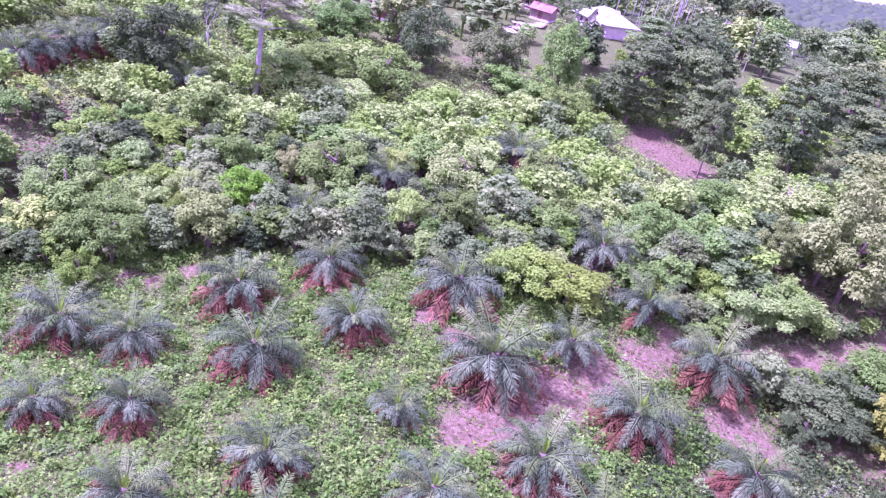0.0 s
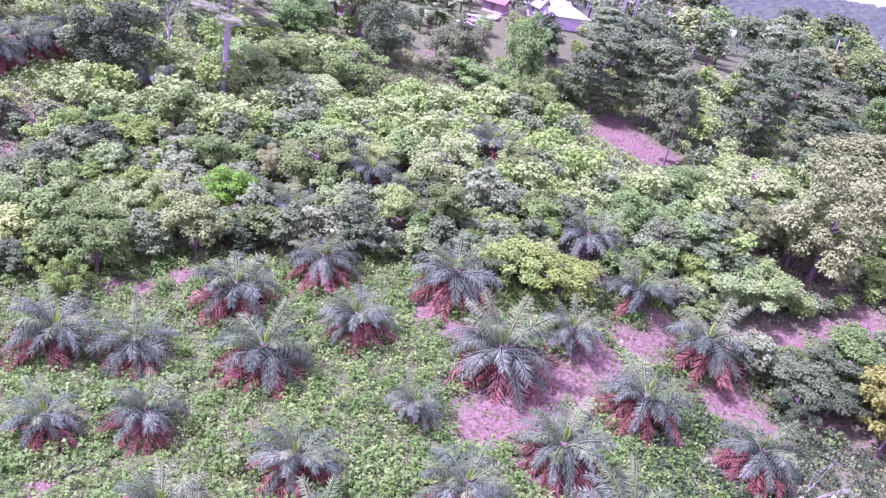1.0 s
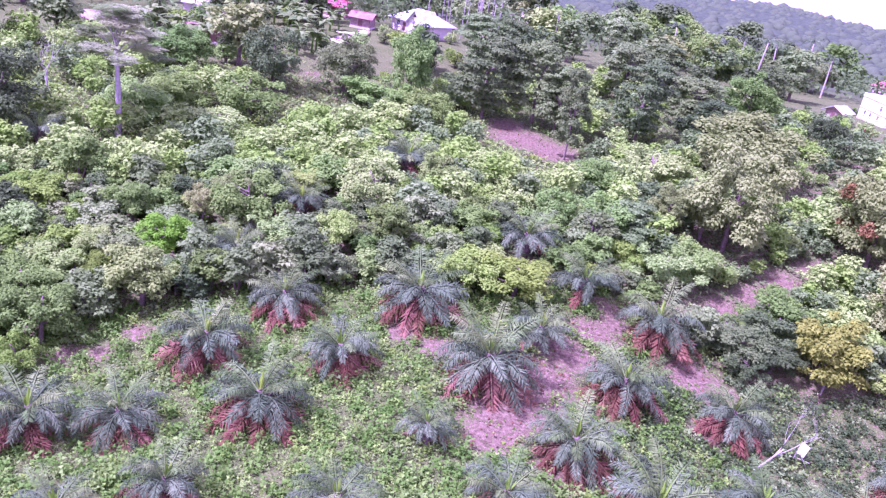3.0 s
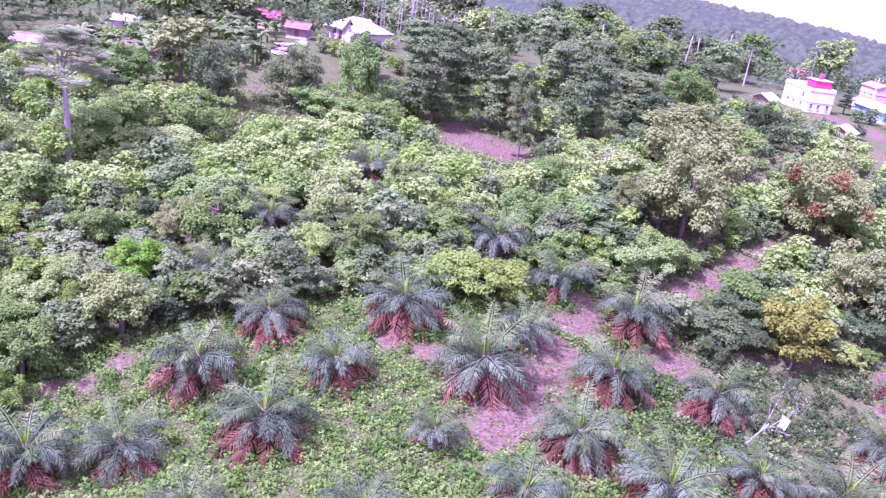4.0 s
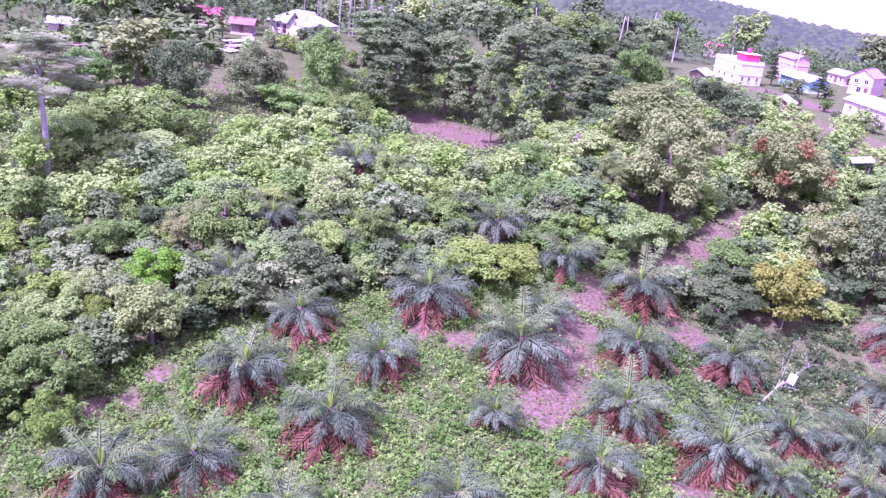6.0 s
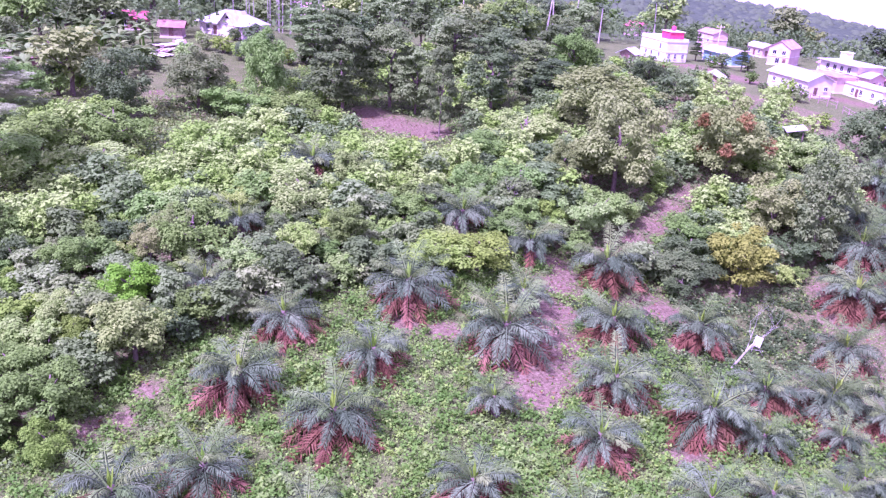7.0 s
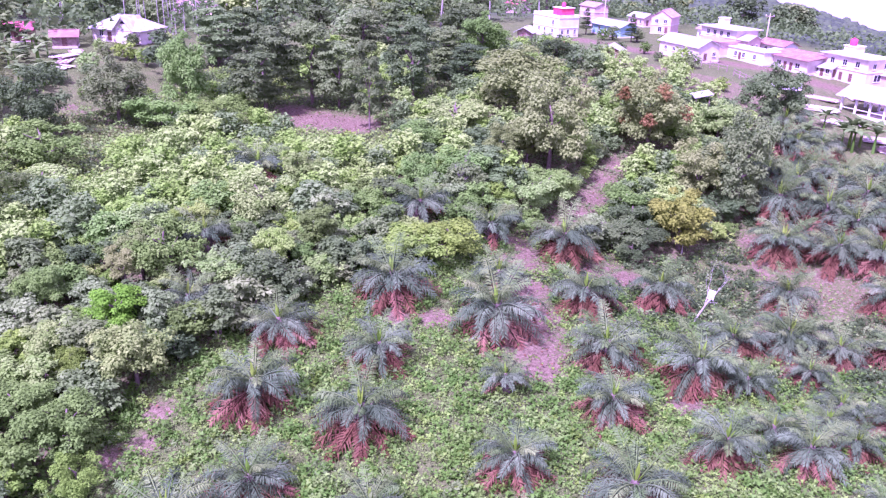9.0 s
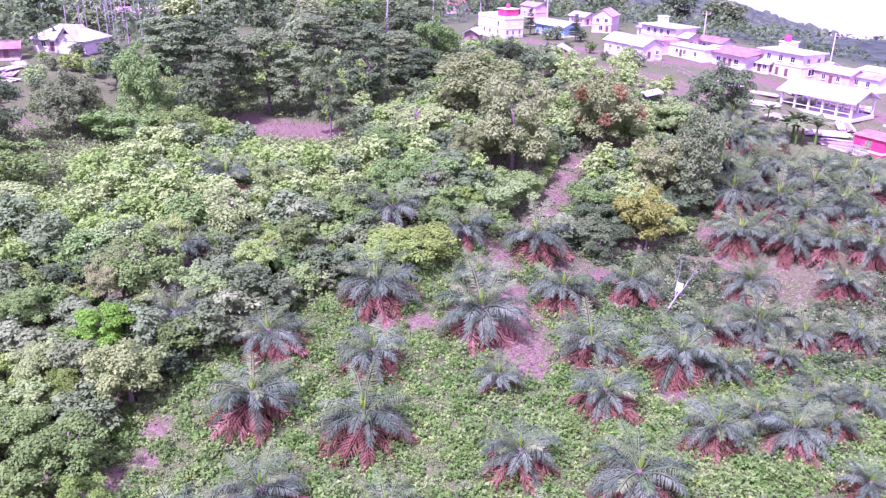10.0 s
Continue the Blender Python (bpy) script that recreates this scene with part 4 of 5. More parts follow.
house(119.9, 66.1, 66, 9, 5, 3.0, 'gable', 1.0, MAT_WHITE, MAT_RUST, 'low white house with a brown sheet roof', row_of_windows('+y', (-2, 2), 1.6), [('+y', 0)], 0.7)
house(105.9, 48.4, 66, 13, 7.5, 5.8, 'flat', 0, MAT_ROSE, MAT_ZINC, 'rose two-storey house with a tank on its roof', row_of_windows('+y', (-3.6, 0, 3.6), 4.4, 1.2, 1.3) + [('-x', -1.8, 4.3, 1.0, 1.2), ('-x', 1.8, 4.3, 1.0, 1.2), ('-x', 0.2, 1.6, 2.2, 1.6)] + row_of_windows('+y', (3.6,), 1.7, 1.6, 1.5), [('+y', -2.2), ('+y', 0.6)], 0.7, (1.4, 0, 3.2, 3.0, 1.8, MAT_WHITE))
house(105.0, 40.7, 66, 10, 5, 3.0, 'gable', 1.0, MAT_PINK, MAT_ZINC, 'low rose house behind the market hall', row_of_windows('+y', (-2, 2), 1.6), [('+y', 0)], 0.5)
house(72.1, 28.2, 66, 6, 3.5, 2.4, 'lean', 0.5, MAT_RED_PAINT, MAT_RUST, 'low red shed in the timber yard', (), [('+y', 0)], 0.3)
house(104.4, 36.0, 66, 8, 5, 3.0, 'gable', 1.0, MAT_WHITE, MAT_MAUVE, 'small pale house at the end of the lane', row_of_windows('+y', (-1.5, 1.5), 1.6), (), 0.5)
house(172.8, 199.5, 60, 8, 6, 5.0, 'gable', 1.6, MAT_ROSE, MAT_ZINC, 'two-storey pale house among the trees', row_of_windows('+y', (-2, 2), 3.6), (), 0.5)
house(171.7, 166.4, 80, 10, 7, 5.0, 'gable', 1.8, MAT_PINK, MAT_RED_SHEET, 'house with a bright red sheet roof', row_of_windows('+y', (-2.5, 2.5), 3.4), (), 0.5)
back_house = house(31.5, 136.0, -64, 12, 8, 3.0, 'hip', 2.2, MAT_ROSE, MAT_ZINC, 'rose-grey bungalow with a bright hipped metal roof and gables', row_of_windows('-y', (-3.6, 0.6, 3.6), 1.7) + row_of_windows('-x', (-1.8, 1.8), 1.7), [('-y', -1.6)], 0.8)
house(19.2, 148.0, -30, 6, 5, 2.7, 'gable', 1.2, MAT_BRICK, MAT_RED_SHEET, 'brick cottage with a reddish sheet roof', row_of_windows('-y', (-1.6, 1.6), 1.6), [('-y', 0)], 0.5)
house(17.8, 155.1, -30, 7, 5, 2.8, 'gable', 1.4, MAT_WHITE, MAT_ZINC, 'cottage with a pale metal roof', row_of_windows('-y', (-1.8, 1.8), 1.6), [('-y', 0)], 0.5)
house(-4.9, 139.6, -20, 5, 4, 2.4, 'gable', 0.9, MAT_ROSE, MAT_ZINC, 'small shed with a pale metal roof', (), [('-y', 0)], 0.5)
house(-4.7, 117.5, -10, 6, 4, 2.4, 'lean', 0.6, MAT_BRICK, MAT_RUST, 'open brick shed under a rusty roof', (), [('-y', 0)], 0.5)
house(-18.0, 119.3, -10, 5, 4, 2.4, 'gable', 0.9, MAT_ROSE, MAT_MAUVE, 'rose cottage at the edge of the woods', row_of_windows('-y', (-1.4, 1.4), 1.5), [('-y', 0)], 0.5)
house(77.7, 192.6, -60, 18, 7, 3.0, 'gable', 1.6, MAT_PINK, MAT_MAUVE, 'long building with a faded red roof behind areca palms', row_of_windows('-y', (-6, -2, 2, 6), 1.7), (), 0.6)
house(96.2, 229.8, -40, 9, 7, 3.0, 'hip', 1.8, MAT_WHITE, MAT_RED_SHEET, 'house with a red hipped roof on the rise', row_of_windows('-y', (-2.5, 2.5), 1.7), (), 0.6)
house(86.5, 189.3, -40, 9, 6, 3.0, 'gable', 1.5, MAT_ROSE, MAT_ZINC, 'pale roofed house among areca palms', row_of_windows('-y', (-2.5, 2.5), 1.7), (), 0.6)
house(20.8, 134.3, -30, 4.5, 4, 2.3, 'gable', 0.9, MAT_TIMBER, MAT_RUST, 'small timber hut with a brown roof', (), [('-y', 0)], 0.6)
house(117.9, 72.0, 73, 8, 5, 3.4, 'gable', 1.1, MAT_PINK, MAT_ZINC, 'pink house with a pale roof between its neighbours', row_of_windows('+y', (-2.4, 2.4), 1.6) + [('-x', -1.0, 1.6, 0.9, 1.1)], [('-x', 0.9), ('+y', 0)], 0.55)
house(108.6, 61.5, 72, 7, 5, 2.8, 'lean', 0.6, MAT_BRICK, MAT_ZINC, 'low brick shop under a pale sloping roof', row_of_windows('+y', (-2.1, 2.1), 1.6) + [('-x', -1.0, 1.6, 0.9, 1.1)], [('-x', 0.9), ('+y', 0)], 0.55)
house(110.5, 55.5, 73, 7, 4.5, 2.8, 'lean', 0.7, MAT_TIMBER, MAT_MAUVE, 'wooden stall with a faded sloping roof', row_of_windows('+y', (-2.1, 2.1), 1.6) + [('-x', -1.0, 1.6, 0.9, 1.1)], [('-x', 0.9), ('+y', 0)], 0.55)
house(104.9, 52.2, 74, 5, 4, 2.4, 'gable', 0.8, MAT_WHITE, MAT_ZINC, 'small white kiosk under a metal roof', row_of_windows('+y', (-1.5, 1.5), 1.6) + [('-x', -1.0, 1.6, 0.9, 1.1)], [('-x', 0.9), ('+y', 0)], 0.55)
house(107.9, 44.9, 67, 9, 5, 3.2, 'gable', 1.0, MAT_ROSE, MAT_ZINC, 'long rose house beside the two-storey one', row_of_windows('+y', (-2.7, 2.7), 1.6) + [('-x', -1.0, 1.6, 0.9, 1.1)], [('-x', 0.9), ('+y', 0)], 0.55)
house(127.6, 82.8, 65, 7, 5, 3.2, 'gable', 1.1, MAT_WHITE, MAT_MAUVE, 'white house with a faded roof behind the hall', row_of_windows('+y', (-2.1, 2.1), 1.6) + [('-x', -1.0, 1.6, 0.9, 1.1)], [('-x', 0.9), ('+y', 0)], 0.55)
house(138.8, 105.1, 70, 8, 5, 3.0, 'gable', 1.1, MAT_PINK, MAT_ZINC, 'pink cottage behind the turquoise bungalow', row_of_windows('+y', (-2.4, 2.4), 1.6) + [('-x', -1.0, 1.6, 0.9, 1.1)], [('-x', 0.9), ('+y', 0)], 0.55)
house(124.2, 107.2, 73, 7, 5, 2.8, 'gable', 1.0, MAT_ROSE, MAT_MAUVE, 'rose cottage beside the turquoise bungalow', row_of_windows('+y', (-2.1, 2.1), 1.6) + [('-x', -1.0, 1.6, 0.9, 1.1)], [('-x', 0.9), ('+y', 0)], 0.55)
house(110.1, 36.4, 74, 7, 5, 3.0, 'lean', 0.6, MAT_BRICK, MAT_ZINC, 'brick store at the end of the lane', row_of_windows('+y', (-2.1, 2.1), 1.6) + [('-x', -1.0, 1.6, 0.9, 1.1)], [('-x', 0.9), ('+y', 0)], 0.55)

# a cross gable with a dark vent on the back house's roof
cross = part("cross_gable", bm_mesh("cross_gable", gable_body(5.0, 4.2, 3.0, 2.3), MAT_ROSE), back_house, m=pose(2.6, -2.2, 0, 0, 0, 90))
part("gable_roof", bm_mesh("gable_roof", roof_bm("gable", 5.4, 4.2, 3.0, 2.3, 0.5), MAT_ZINC), cross)
bm = bmesh.new()
bm.faces.new([bm.verts.new(p) for p in ((-2.53, 0.8, 4.0), (-2.53, -0.8, 4.0), (-2.53, 0, 4.9))])
bmesh.ops.solidify(bm, geom=bm.faces[:], thickness=0.06)
part("vent", bm_mesh("vent", bm, MAT_GLASS), cross, "dark triangular vent")

# a long open market hall on white posts
def open_hall(x, y, turn, L, W, H, rise):
    root = new("market_hall")
    root.matrix_basis = pose(x, y, land1(x, y), 0, 0, turn)
    tagged(root, "open market hall with pale metal roof on white posts", "hall")
    root.scale = (0.85, 0.85, 0.85)
    part("roof", bm_mesh("roof", roof_bm("gable", L, W, H, rise, 0.8), MAT_ZINC), root)
    bm = bmesh.new()
    box_bm(bm, 0, 0, 0.0, L + 0.6, W + 0.6, 0.5, 0.03)
    part("floor_slab", bm_mesh("floor_slab", bm, MAT_ROSE), root)
    n = 6
    for k in range(n):
        for s in (-1, 1):
            bm = bmesh.new()
            box_bm(bm, -L / 2 + L * k / (n - 1), s * W / 2, H / 2 + 0.1, 0.3, 0.3, H, 0.02)
            part("post", bm_mesh("post", bm, MAT_WHITE), root)
    for s in (-1, 1):
        bm = bmesh.new()
        box_bm(bm, 0, s * W / 2, H - 0.12, L, 0.22, 0.24, 0.02)
        part("beam", bm_mesh("beam", bm, MAT_WHITE), root)
        bm = bmesh.new()
        box_bm(bm, 0, s * W / 2, 1.0, L, 0.08, 0.12)
        part("rail", bm_mesh("rail", bm, MAT_WHITE), root)
        bm = bmesh.new()
        v = [bm.verts.new(p) for p in ((s * L / 2, -W / 2, H), (s * L / 2, W / 2, H), (s * L / 2, 0, H + rise * 0.98))]
        bm.faces.new(v)
        bmesh.ops.solidify(bm, geom=bm.faces[:], thickness=0.06)
        part("gable_board", bm_mesh("gable_board", bm, MAT_WHITE), root)
    return root


open_hall(84.0, 37.0, 72, 12.0, 6.0, 3.0, 1.3)


def stacked_timber(x, y, turn, n, L, label="stack of sawn timber planks on the ground"):
    root = new("timber_stack")
    root.matrix_basis = pose(x, y, land1(x, y) + 0.08, 0, 0, turn)
    tagged(root, label, "timber", "timber stacks in the yard")
    rng = random.Random(int(x * 10))
    bm = bmesh.new()
    box_bm(bm, 0, 0, 0.07, L, 0.28, 0.1, 0.01)
    plank = bm_mesh("plank", bm, MAT_TIMBER)
    bm = bmesh.new()
    box_bm(bm, 0, 0, 0.07, L, 0.28, 0.1, 0.01)
    pale = bm_mesh("plank", bm, MAT_ROSE)
    for k in range(n):
        part("plank", rng.choice((plank, pale)), root, m=pose(rng.uniform(-0.4, 0.4), (k % 6) * 0.33 - 0.8, (k // 6) * 0.12, 0, 0, rng.uniform(-4, 4)))
    return root


for x, y, a, n, L in ((17.6, 126.8, 20, 12, 4), (19.8, 128.7, 75, 10, 3.5), (14.5, 121.5, 110, 9, 3), (16.0, 124.0, 50, 8, 3), (92, 44, 40, 14, 5), (89, 33, 10, 12, 4), (82, 27, 60, 12, 5), (78, 24, 30, 10, 4), (78, 33, 20, 18, 4.5), (76, 40, 70, 14, 4), (74, 34, 110, 16, 5), (80, 44, 95, 18, 4), (70, 30.5, 60, 12, 4.5), (86, 46, 80, 12, 4), (73, 24, 95, 18, 5), (71.5, 31.5, 100, 20, 5)):
    stacked_timber(x, y, a, n, L)


def pole(x, y, h, label):
    root = new("utility_pole")
    root.matrix_basis = pose(x, y, land1(x, y) - 0.2, 0, 0, 100)
    tagged(root, label, "pole", "utility poles of the village")
    part("shaft", mesh_from("shaft", *tube([(0, 0, 0), (0, 0, h)], [0.14, 0.09], 8), MAT_BARK_PALE, True), root)
    bm = bmesh.new()
    box_bm(bm, 0, 0, h - 0.5, 1.6, 0.1, 0.12)
    part("crossarm", bm_mesh("crossarm", bm, MAT_TIMBER), root)
    for k in (-0.7, 0, 0.7):
        part("insulator", mesh_from("insulator", *tube([(k, 0, h - 0.45), (k, 0, h - 0.2)], [0.06, 0.05], 6), MAT_WHITE), root)


for x, y in ((123.5, 70.0), (113.0, 44.0), (121.0, 104.0)):
    pole(x, y, 7.0, "tall pale utility pole with a crossarm")


def water_tank(x, y, z, r, h):
    root = new("water_tank")
    root.matrix_basis = pose(x, y, z)
    tagged(root, "red plastic water tank on a flat roof", "tank")
    v, f = tube([(0, 0, 0), (0, 0, h * 0.85), (0, 0, h * 0.97), (0, 0, h)], [r, r, r * 0.7, r * 0.25], 14)
    part("barrel", mesh_from("barrel", v, f, MAT_RED_PAINT, True), root)
    v, f = tube([(0, 0, h), (0, 0, h + 0.12)], [r * 0.3, r * 0.28], 10)
    part("lid", mesh_from("lid", v, f, MAT_RED_PAINT), root)


water_tank(105.9, 49.4, land1(105.9, 48.4) + 5.4, 0.55, 1.0)
water_tank(107.2, 104.9, land1(107.2, 106.6) + 5.66, 0.42, 0.85)



def notice_board(x, y, turn):
    root = new("notice_board")
    root.matrix_basis = pose(x, y, land1(x, y), 0, 0, turn)
    tagged(root, "blank white board nailed to slanting sticks beside a dead tree", "board")
    bm = bmesh.new()
    box_bm(bm, 0, 0, 1.15, 0.55, 0.04, 0.8, 0.01)
    part("panel", bm_mesh("panel", bm, MAT_WHITE), root, m=pose(0, 0, 0, -14, 8, 0))
    for a, b in (((-0.2, 0.06, -0.2), (0.0, -0.1, 1.3)), ((0.8, 0.5, -0.2), (0.2, -0.15, 1.0))):
        part("stick", mesh_from("stick", *tube([a, b], [0.035, 0.03], 6), MAT_BARK_PALE), root)
    part("brace", mesh_from("brace", *tube([(-0.4, 0.1, 0.4), (0.8, 0.3, 0.5)], [0.025, 0.025], 6), MAT_BARK_PALE), root)


notice_board(28.2, 33.6, -70)


# ---- bare, tall and special trees ----
def branching(pts, rng, p, d, r, depth, pieces):
    n = 3
    path, rad = [Vector(p)], [r]
    d = Vector(d)
    for k in range(n):
        d = (d + Vector((rng.uniform(-0.25, 0.25), rng.uniform(-0.25, 0.25), rng.uniform(-0.05, 0.2)))).normalized()
        path.append(path[-1] + d * pts * rng.uniform(0.26, 0.4))
        rad.append(r * (1 - 0.17 * (k + 1)))
    pieces.append(tube(path, rad, 5))
    if depth:
        for k in range(rng.choice((2, 3, 3))):
            s = (d + Vector((rng.uniform(-0.9, 0.9), rng.uniform(-0.9, 0.9), rng.uniform(-0.2, 0.5)))).normalized()
            branching(pts * 0.7, rng, path[rng.choice((2, 3))], s, rad[-1] * 0.75, depth - 1, pieces)


def bare_tree(x, y, h, seed, lean=(0, 0, 1), label="leafless pale grey tree standing in the thicket", depth=4, r=None):
    rng = random.Random(seed)
    pieces = []
    branching(h * 0.42, rng, (0, 0, -0.3), lean, r or h * 0.02, depth, pieces)
    root = new("bare_tree")
    root.matrix_basis = pose(x, y, land1(x, y))
    tagged(root, label, "tree")
    part("trunk", mesh_from("trunk", *joined(pieces[:1]), MAT_BARK_PALE, True), root)
    for p in pieces[1:]:
        part("branch", mesh_from("branch", *p, MAT_BARK_PALE, True), root)


bare_tree(-20.5, 86.0, 7.5, 3)
bare_tree(-24.0, 53.5, 5.5, 4)
bare_tree(23.6, 57.5, 5.0, 5)
bare_tree(-36.0, 96.0, 9.0, 6)
bare_tree(24.2, 33.0, 6.6, 8, (0.62, -0.42, 0.7), "leaning dead tree with bare pale branches", 5, 0.1)
bare_tree(36.2, 40.2, 4.5, 9, (0.2, 0.1, 1))


def umbrella_tree(x, y):
    root = new("umbrella_tree")
    root.matrix_basis = pose(x, y, land1(x, y))
    tagged(root, "tall tree with a pale straight trunk and a lacy tiered crown", "tree")
    v, f = tube([(0, 0, -0.3), (0.05, 0, 2.4), (0.0, 0.05, 4.8), (-0.1, 0, 7.0)], [0.3, 0.27, 0.23, 0.19], 10)
    part("trunk", mesh_from("trunk", v, f, MAT_BARK_PALE, True), root, "pale smooth trunk")
    rng = random.Random(12)
    for k in range(22):
        u = k / 21
        z, a = 7.5 + 4.3 * u, k * 2.4
        q = (4.1 - 3.4 * u ** 1.6) * rng.uniform(0.7, 1.0)
        tip = Vector((math.cos(a) * q, math.sin(a) * q, z))
        fork = Vector((-0.1, 0, 6.6 + 2.6 * u))
        if k % 2 == 0:
            part("limb", mesh_from("limb", *tube([fork, fork.lerp(tip, 0.55) + Vector((0, 0, 0.15)), tip], [0.1, 0.06, 0.025], 6), MAT_BARK_PALE, True), root)
        c = part("leaf_tier", CROWNS["airy"][k % 2], root, mat=MAT_SILVER if k % 4 else MAT_GREY)
        r = rng.uniform(1.2, 1.8)
        c.location, c.scale = tip + Vector((0, 0, rng.uniform(-0.3, 0.3))), (r * 1.2, r, rng.uniform(0.45, 0.75))


umbrella_tree(-14.2, 79.6)

# coconut and areca palms: thin stems with a tuft of feather leaves
TUFT = frond_mesh("frond", 90, MAT_FROND, 3.0, 0.45, 0.85, 18, 0.55)
TUFT_B = frond_mesh("frond", 91, MAT_FROND, 2.9, 0.8, 0.8, 18, 0.5)


def tall_palm(x, y, h, scale, label, lean=0.0, n=14):
    root = new("tall_palm")
    root.matrix_basis = pose(x, y, land1(x, y) - 0.2, 0, 0, (x * 37) % 360)
    tagged(root, label, "palm", "tall palms round the village")
    part("stem", mesh_from("stem", *tube([(0, 0, 0), (lean * 0.3, 0, h * 0.4), (lean * 0.7, 0, h * 0.75), (lean, 0, h)], [0.2 * scale, 0.14 * scale, 0.12 * scale, 0.1 * scale], 8), MAT_BARK_PALE, True), root)
    rng = random.Random(int(x * 13 + y))
    for k in range(n):
        f = part("frond", TUFT if k % 2 else TUFT_B, root, m=pose(lean, 0, h, rng.uniform(-15, 15), rng.uniform(-20, 25), k * 360 / n * 2.02))
        f.scale = (scale, scale, scale)


for x, y, h, s in ((96, 128, 10, 1.2), (101, 139, 9, 1.1), (110, 140, 9, 1.1), (128, 150, 10, 1.2), (118, 133, 8, 1.0), (92, 150, 9, 1.1), (140, 135, 9, 1.1)):
    tall_palm(x, y, h, s, "tall coconut palm behind the houses", 0.6)
areca_rng = random.Random(33)
for k in range(24):
    x, y = areca_rng.uniform(30, 62), areca_rng.uniform(138, 162)
    tall_palm(x, y, areca_rng.uniform(6.5, 9.5), 0.5, "slender areca palm with a pale thin stem", areca_rng.uniform(-0.3, 0.3), 9)


def banana_leaf():
    rng = np.random.default_rng(4)
    bm = bmesh.new()
    rows = []
    for k in range(7):
        t = k / 6
        x, z, w = 1.9 * t, 1.1 * t - 1.25 * t ** 2.2, 0.33 * math.sin(math.pi * min(1, t * 0.9 + 0.1)) + 0.02
        rows.append([bm.verts.new((x, -w, z - 0.06)), bm.verts.new((x, 0, z)), bm.verts.new((x, w, z - 0.06))])
    for a, b in zip(rows, rows[1:]):
        for j in range(2):
            bm.faces.new((a[j], a[j + 1], b[j + 1], b[j]))
    return bm_mesh("leaf", bm, MAT_BROAD)


BANANA_LEAF = banana_leaf()
BANANA_STEM = mesh_from("stem", *tube([(0, 0, -0.2), (0, 0, 1.0), (0, 0, 2.0)], [0.16, 0.12, 0.07], 8), MAT_HERB, True)


def banana(x, y, s):
    root = new("banana_plant")
    root.matrix_basis = pose(x, y, land1(x, y), 0, 0, (x * 91) % 360)
    tagged(root, "banana plant with broad arching leaves", "plant", "banana plants by the houses")
    part("stem", BANANA_STEM, root)
    rng = random.Random(int(x * 7 + y * 3))
    for k in range(8):
        part("leaf", BANANA_LEAF, root, m=pose(0, 0, 1.9, rng.uniform(-10, 10), rng.uniform(-45, 5), k * 137), mat=MAT_GREY)
    root.scale = (s, s, s)


banana_rng = random.Random(8)
for k in range(70):
    if k < 62:
        x, y = (banana_rng.uniform(-14, 10), banana_rng.uniform(110, 134)) if k < 34 else (banana_rng.uniform(6, 16), banana_rng.uniform(124, 146))
    else:
        x, y = banana_rng.uniform(66, 75), banana_rng.uniform(33, 44)
    banana(x, y, banana_rng.uniform(0.8, 1.3))


def conifer(x, y, h):
    root = new("conifer")
    root.matrix_basis = pose(x, y, land1(x, y))
    tagged(root, "small dark conifer with flat tiers beside the houses", "tree")
    part("trunk", mesh_from("trunk", *tube([(0, 0, -0.2), (0, 0, h)], [0.14, 0.03], 7), MAT_BARK), root)
    for k in range(5):
        c = part("tier", CROWNS["tier"][k % 3], root, mat=MAT_DARK)
        c.location, s = (0, 0, h * (0.3 + 0.17 * k)), h * (0.36 - 0.06 * k)
        c.scale = (s, s, 0.35)


conifer(113.0, 103.0, 5.0)
conifer(108.0, 89.5, 5.0)

# ---- woods behind the houses and round the village ----
wood_rng = random.Random(61)
YARDS = ((30, 132, 11), (-12, 128, 10), (-14, 112, 8), (8, 118, 9), (0, 122, 10), (12, 128, 9), (98, 104, 13), (112, 100, 16), (5, 100, 7), (22, 150, 5), (125, 95, 16), (88, 92, 16), (20, 120, 7), (50, 150, 7), (60, 163, 8), (68, 177, 9), (78, 193, 13))
made = 0
while made < 175:
    x, y = wood_rng.uniform(-60, 200), wood_rng.uniform(96, 250)
    az, r = math.degrees(math.atan2(x, y)), math.hypot(x, y)
    if az < -32 or az > 58 or r > 250 or y < 100:
        continue
    if any(math.hypot(x - a, y - b) < c for a, b, c in YARDS) or (x > 84 and y < 1.2 * x):
        continue
    w = wood_rng.uniform(4.5, 8.5)
    mat, shape = wood_rng.choice(((MAT_DARK, "wood"), (MAT_BROAD, "wood"), (MAT_GREY, "tier"), (MAT_BROWN, "wood"), (MAT_GREY, "wood")))
    tree("tree", x, y, w * wood_rng.uniform(0.55, 0.8), w, shape, mat, "broad tree in the woods behind the houses", group="trees behind the houses")
    made += 1


made = 0
while made < 75:
    az, r = math.radians(wood_rng.uniform(4, 66)), wood_rng.uniform(205, 345)
    x, y = r * math.sin(az), r * math.cos(az)
    if any(math.hypot(x - o.location.x, y - o.location.y) < 9.0 for o in scene.collection.objects if o.name.startswith("house")):
        continue
    w = wood_rng.uniform(8, 13)
    mat, shape = wood_rng.choice(((MAT_DARK, "wood"), (MAT_BROAD, "wood"), (MAT_DARK, "tier"), (MAT_BROWN, "wood"), (MAT_DARK, "wood")))
    tree("tree", x, y, w * wood_rng.uniform(0.5, 0.7), w, shape, mat, "large tree in the forest beyond the village", group="trees beyond the village")
    made += 1

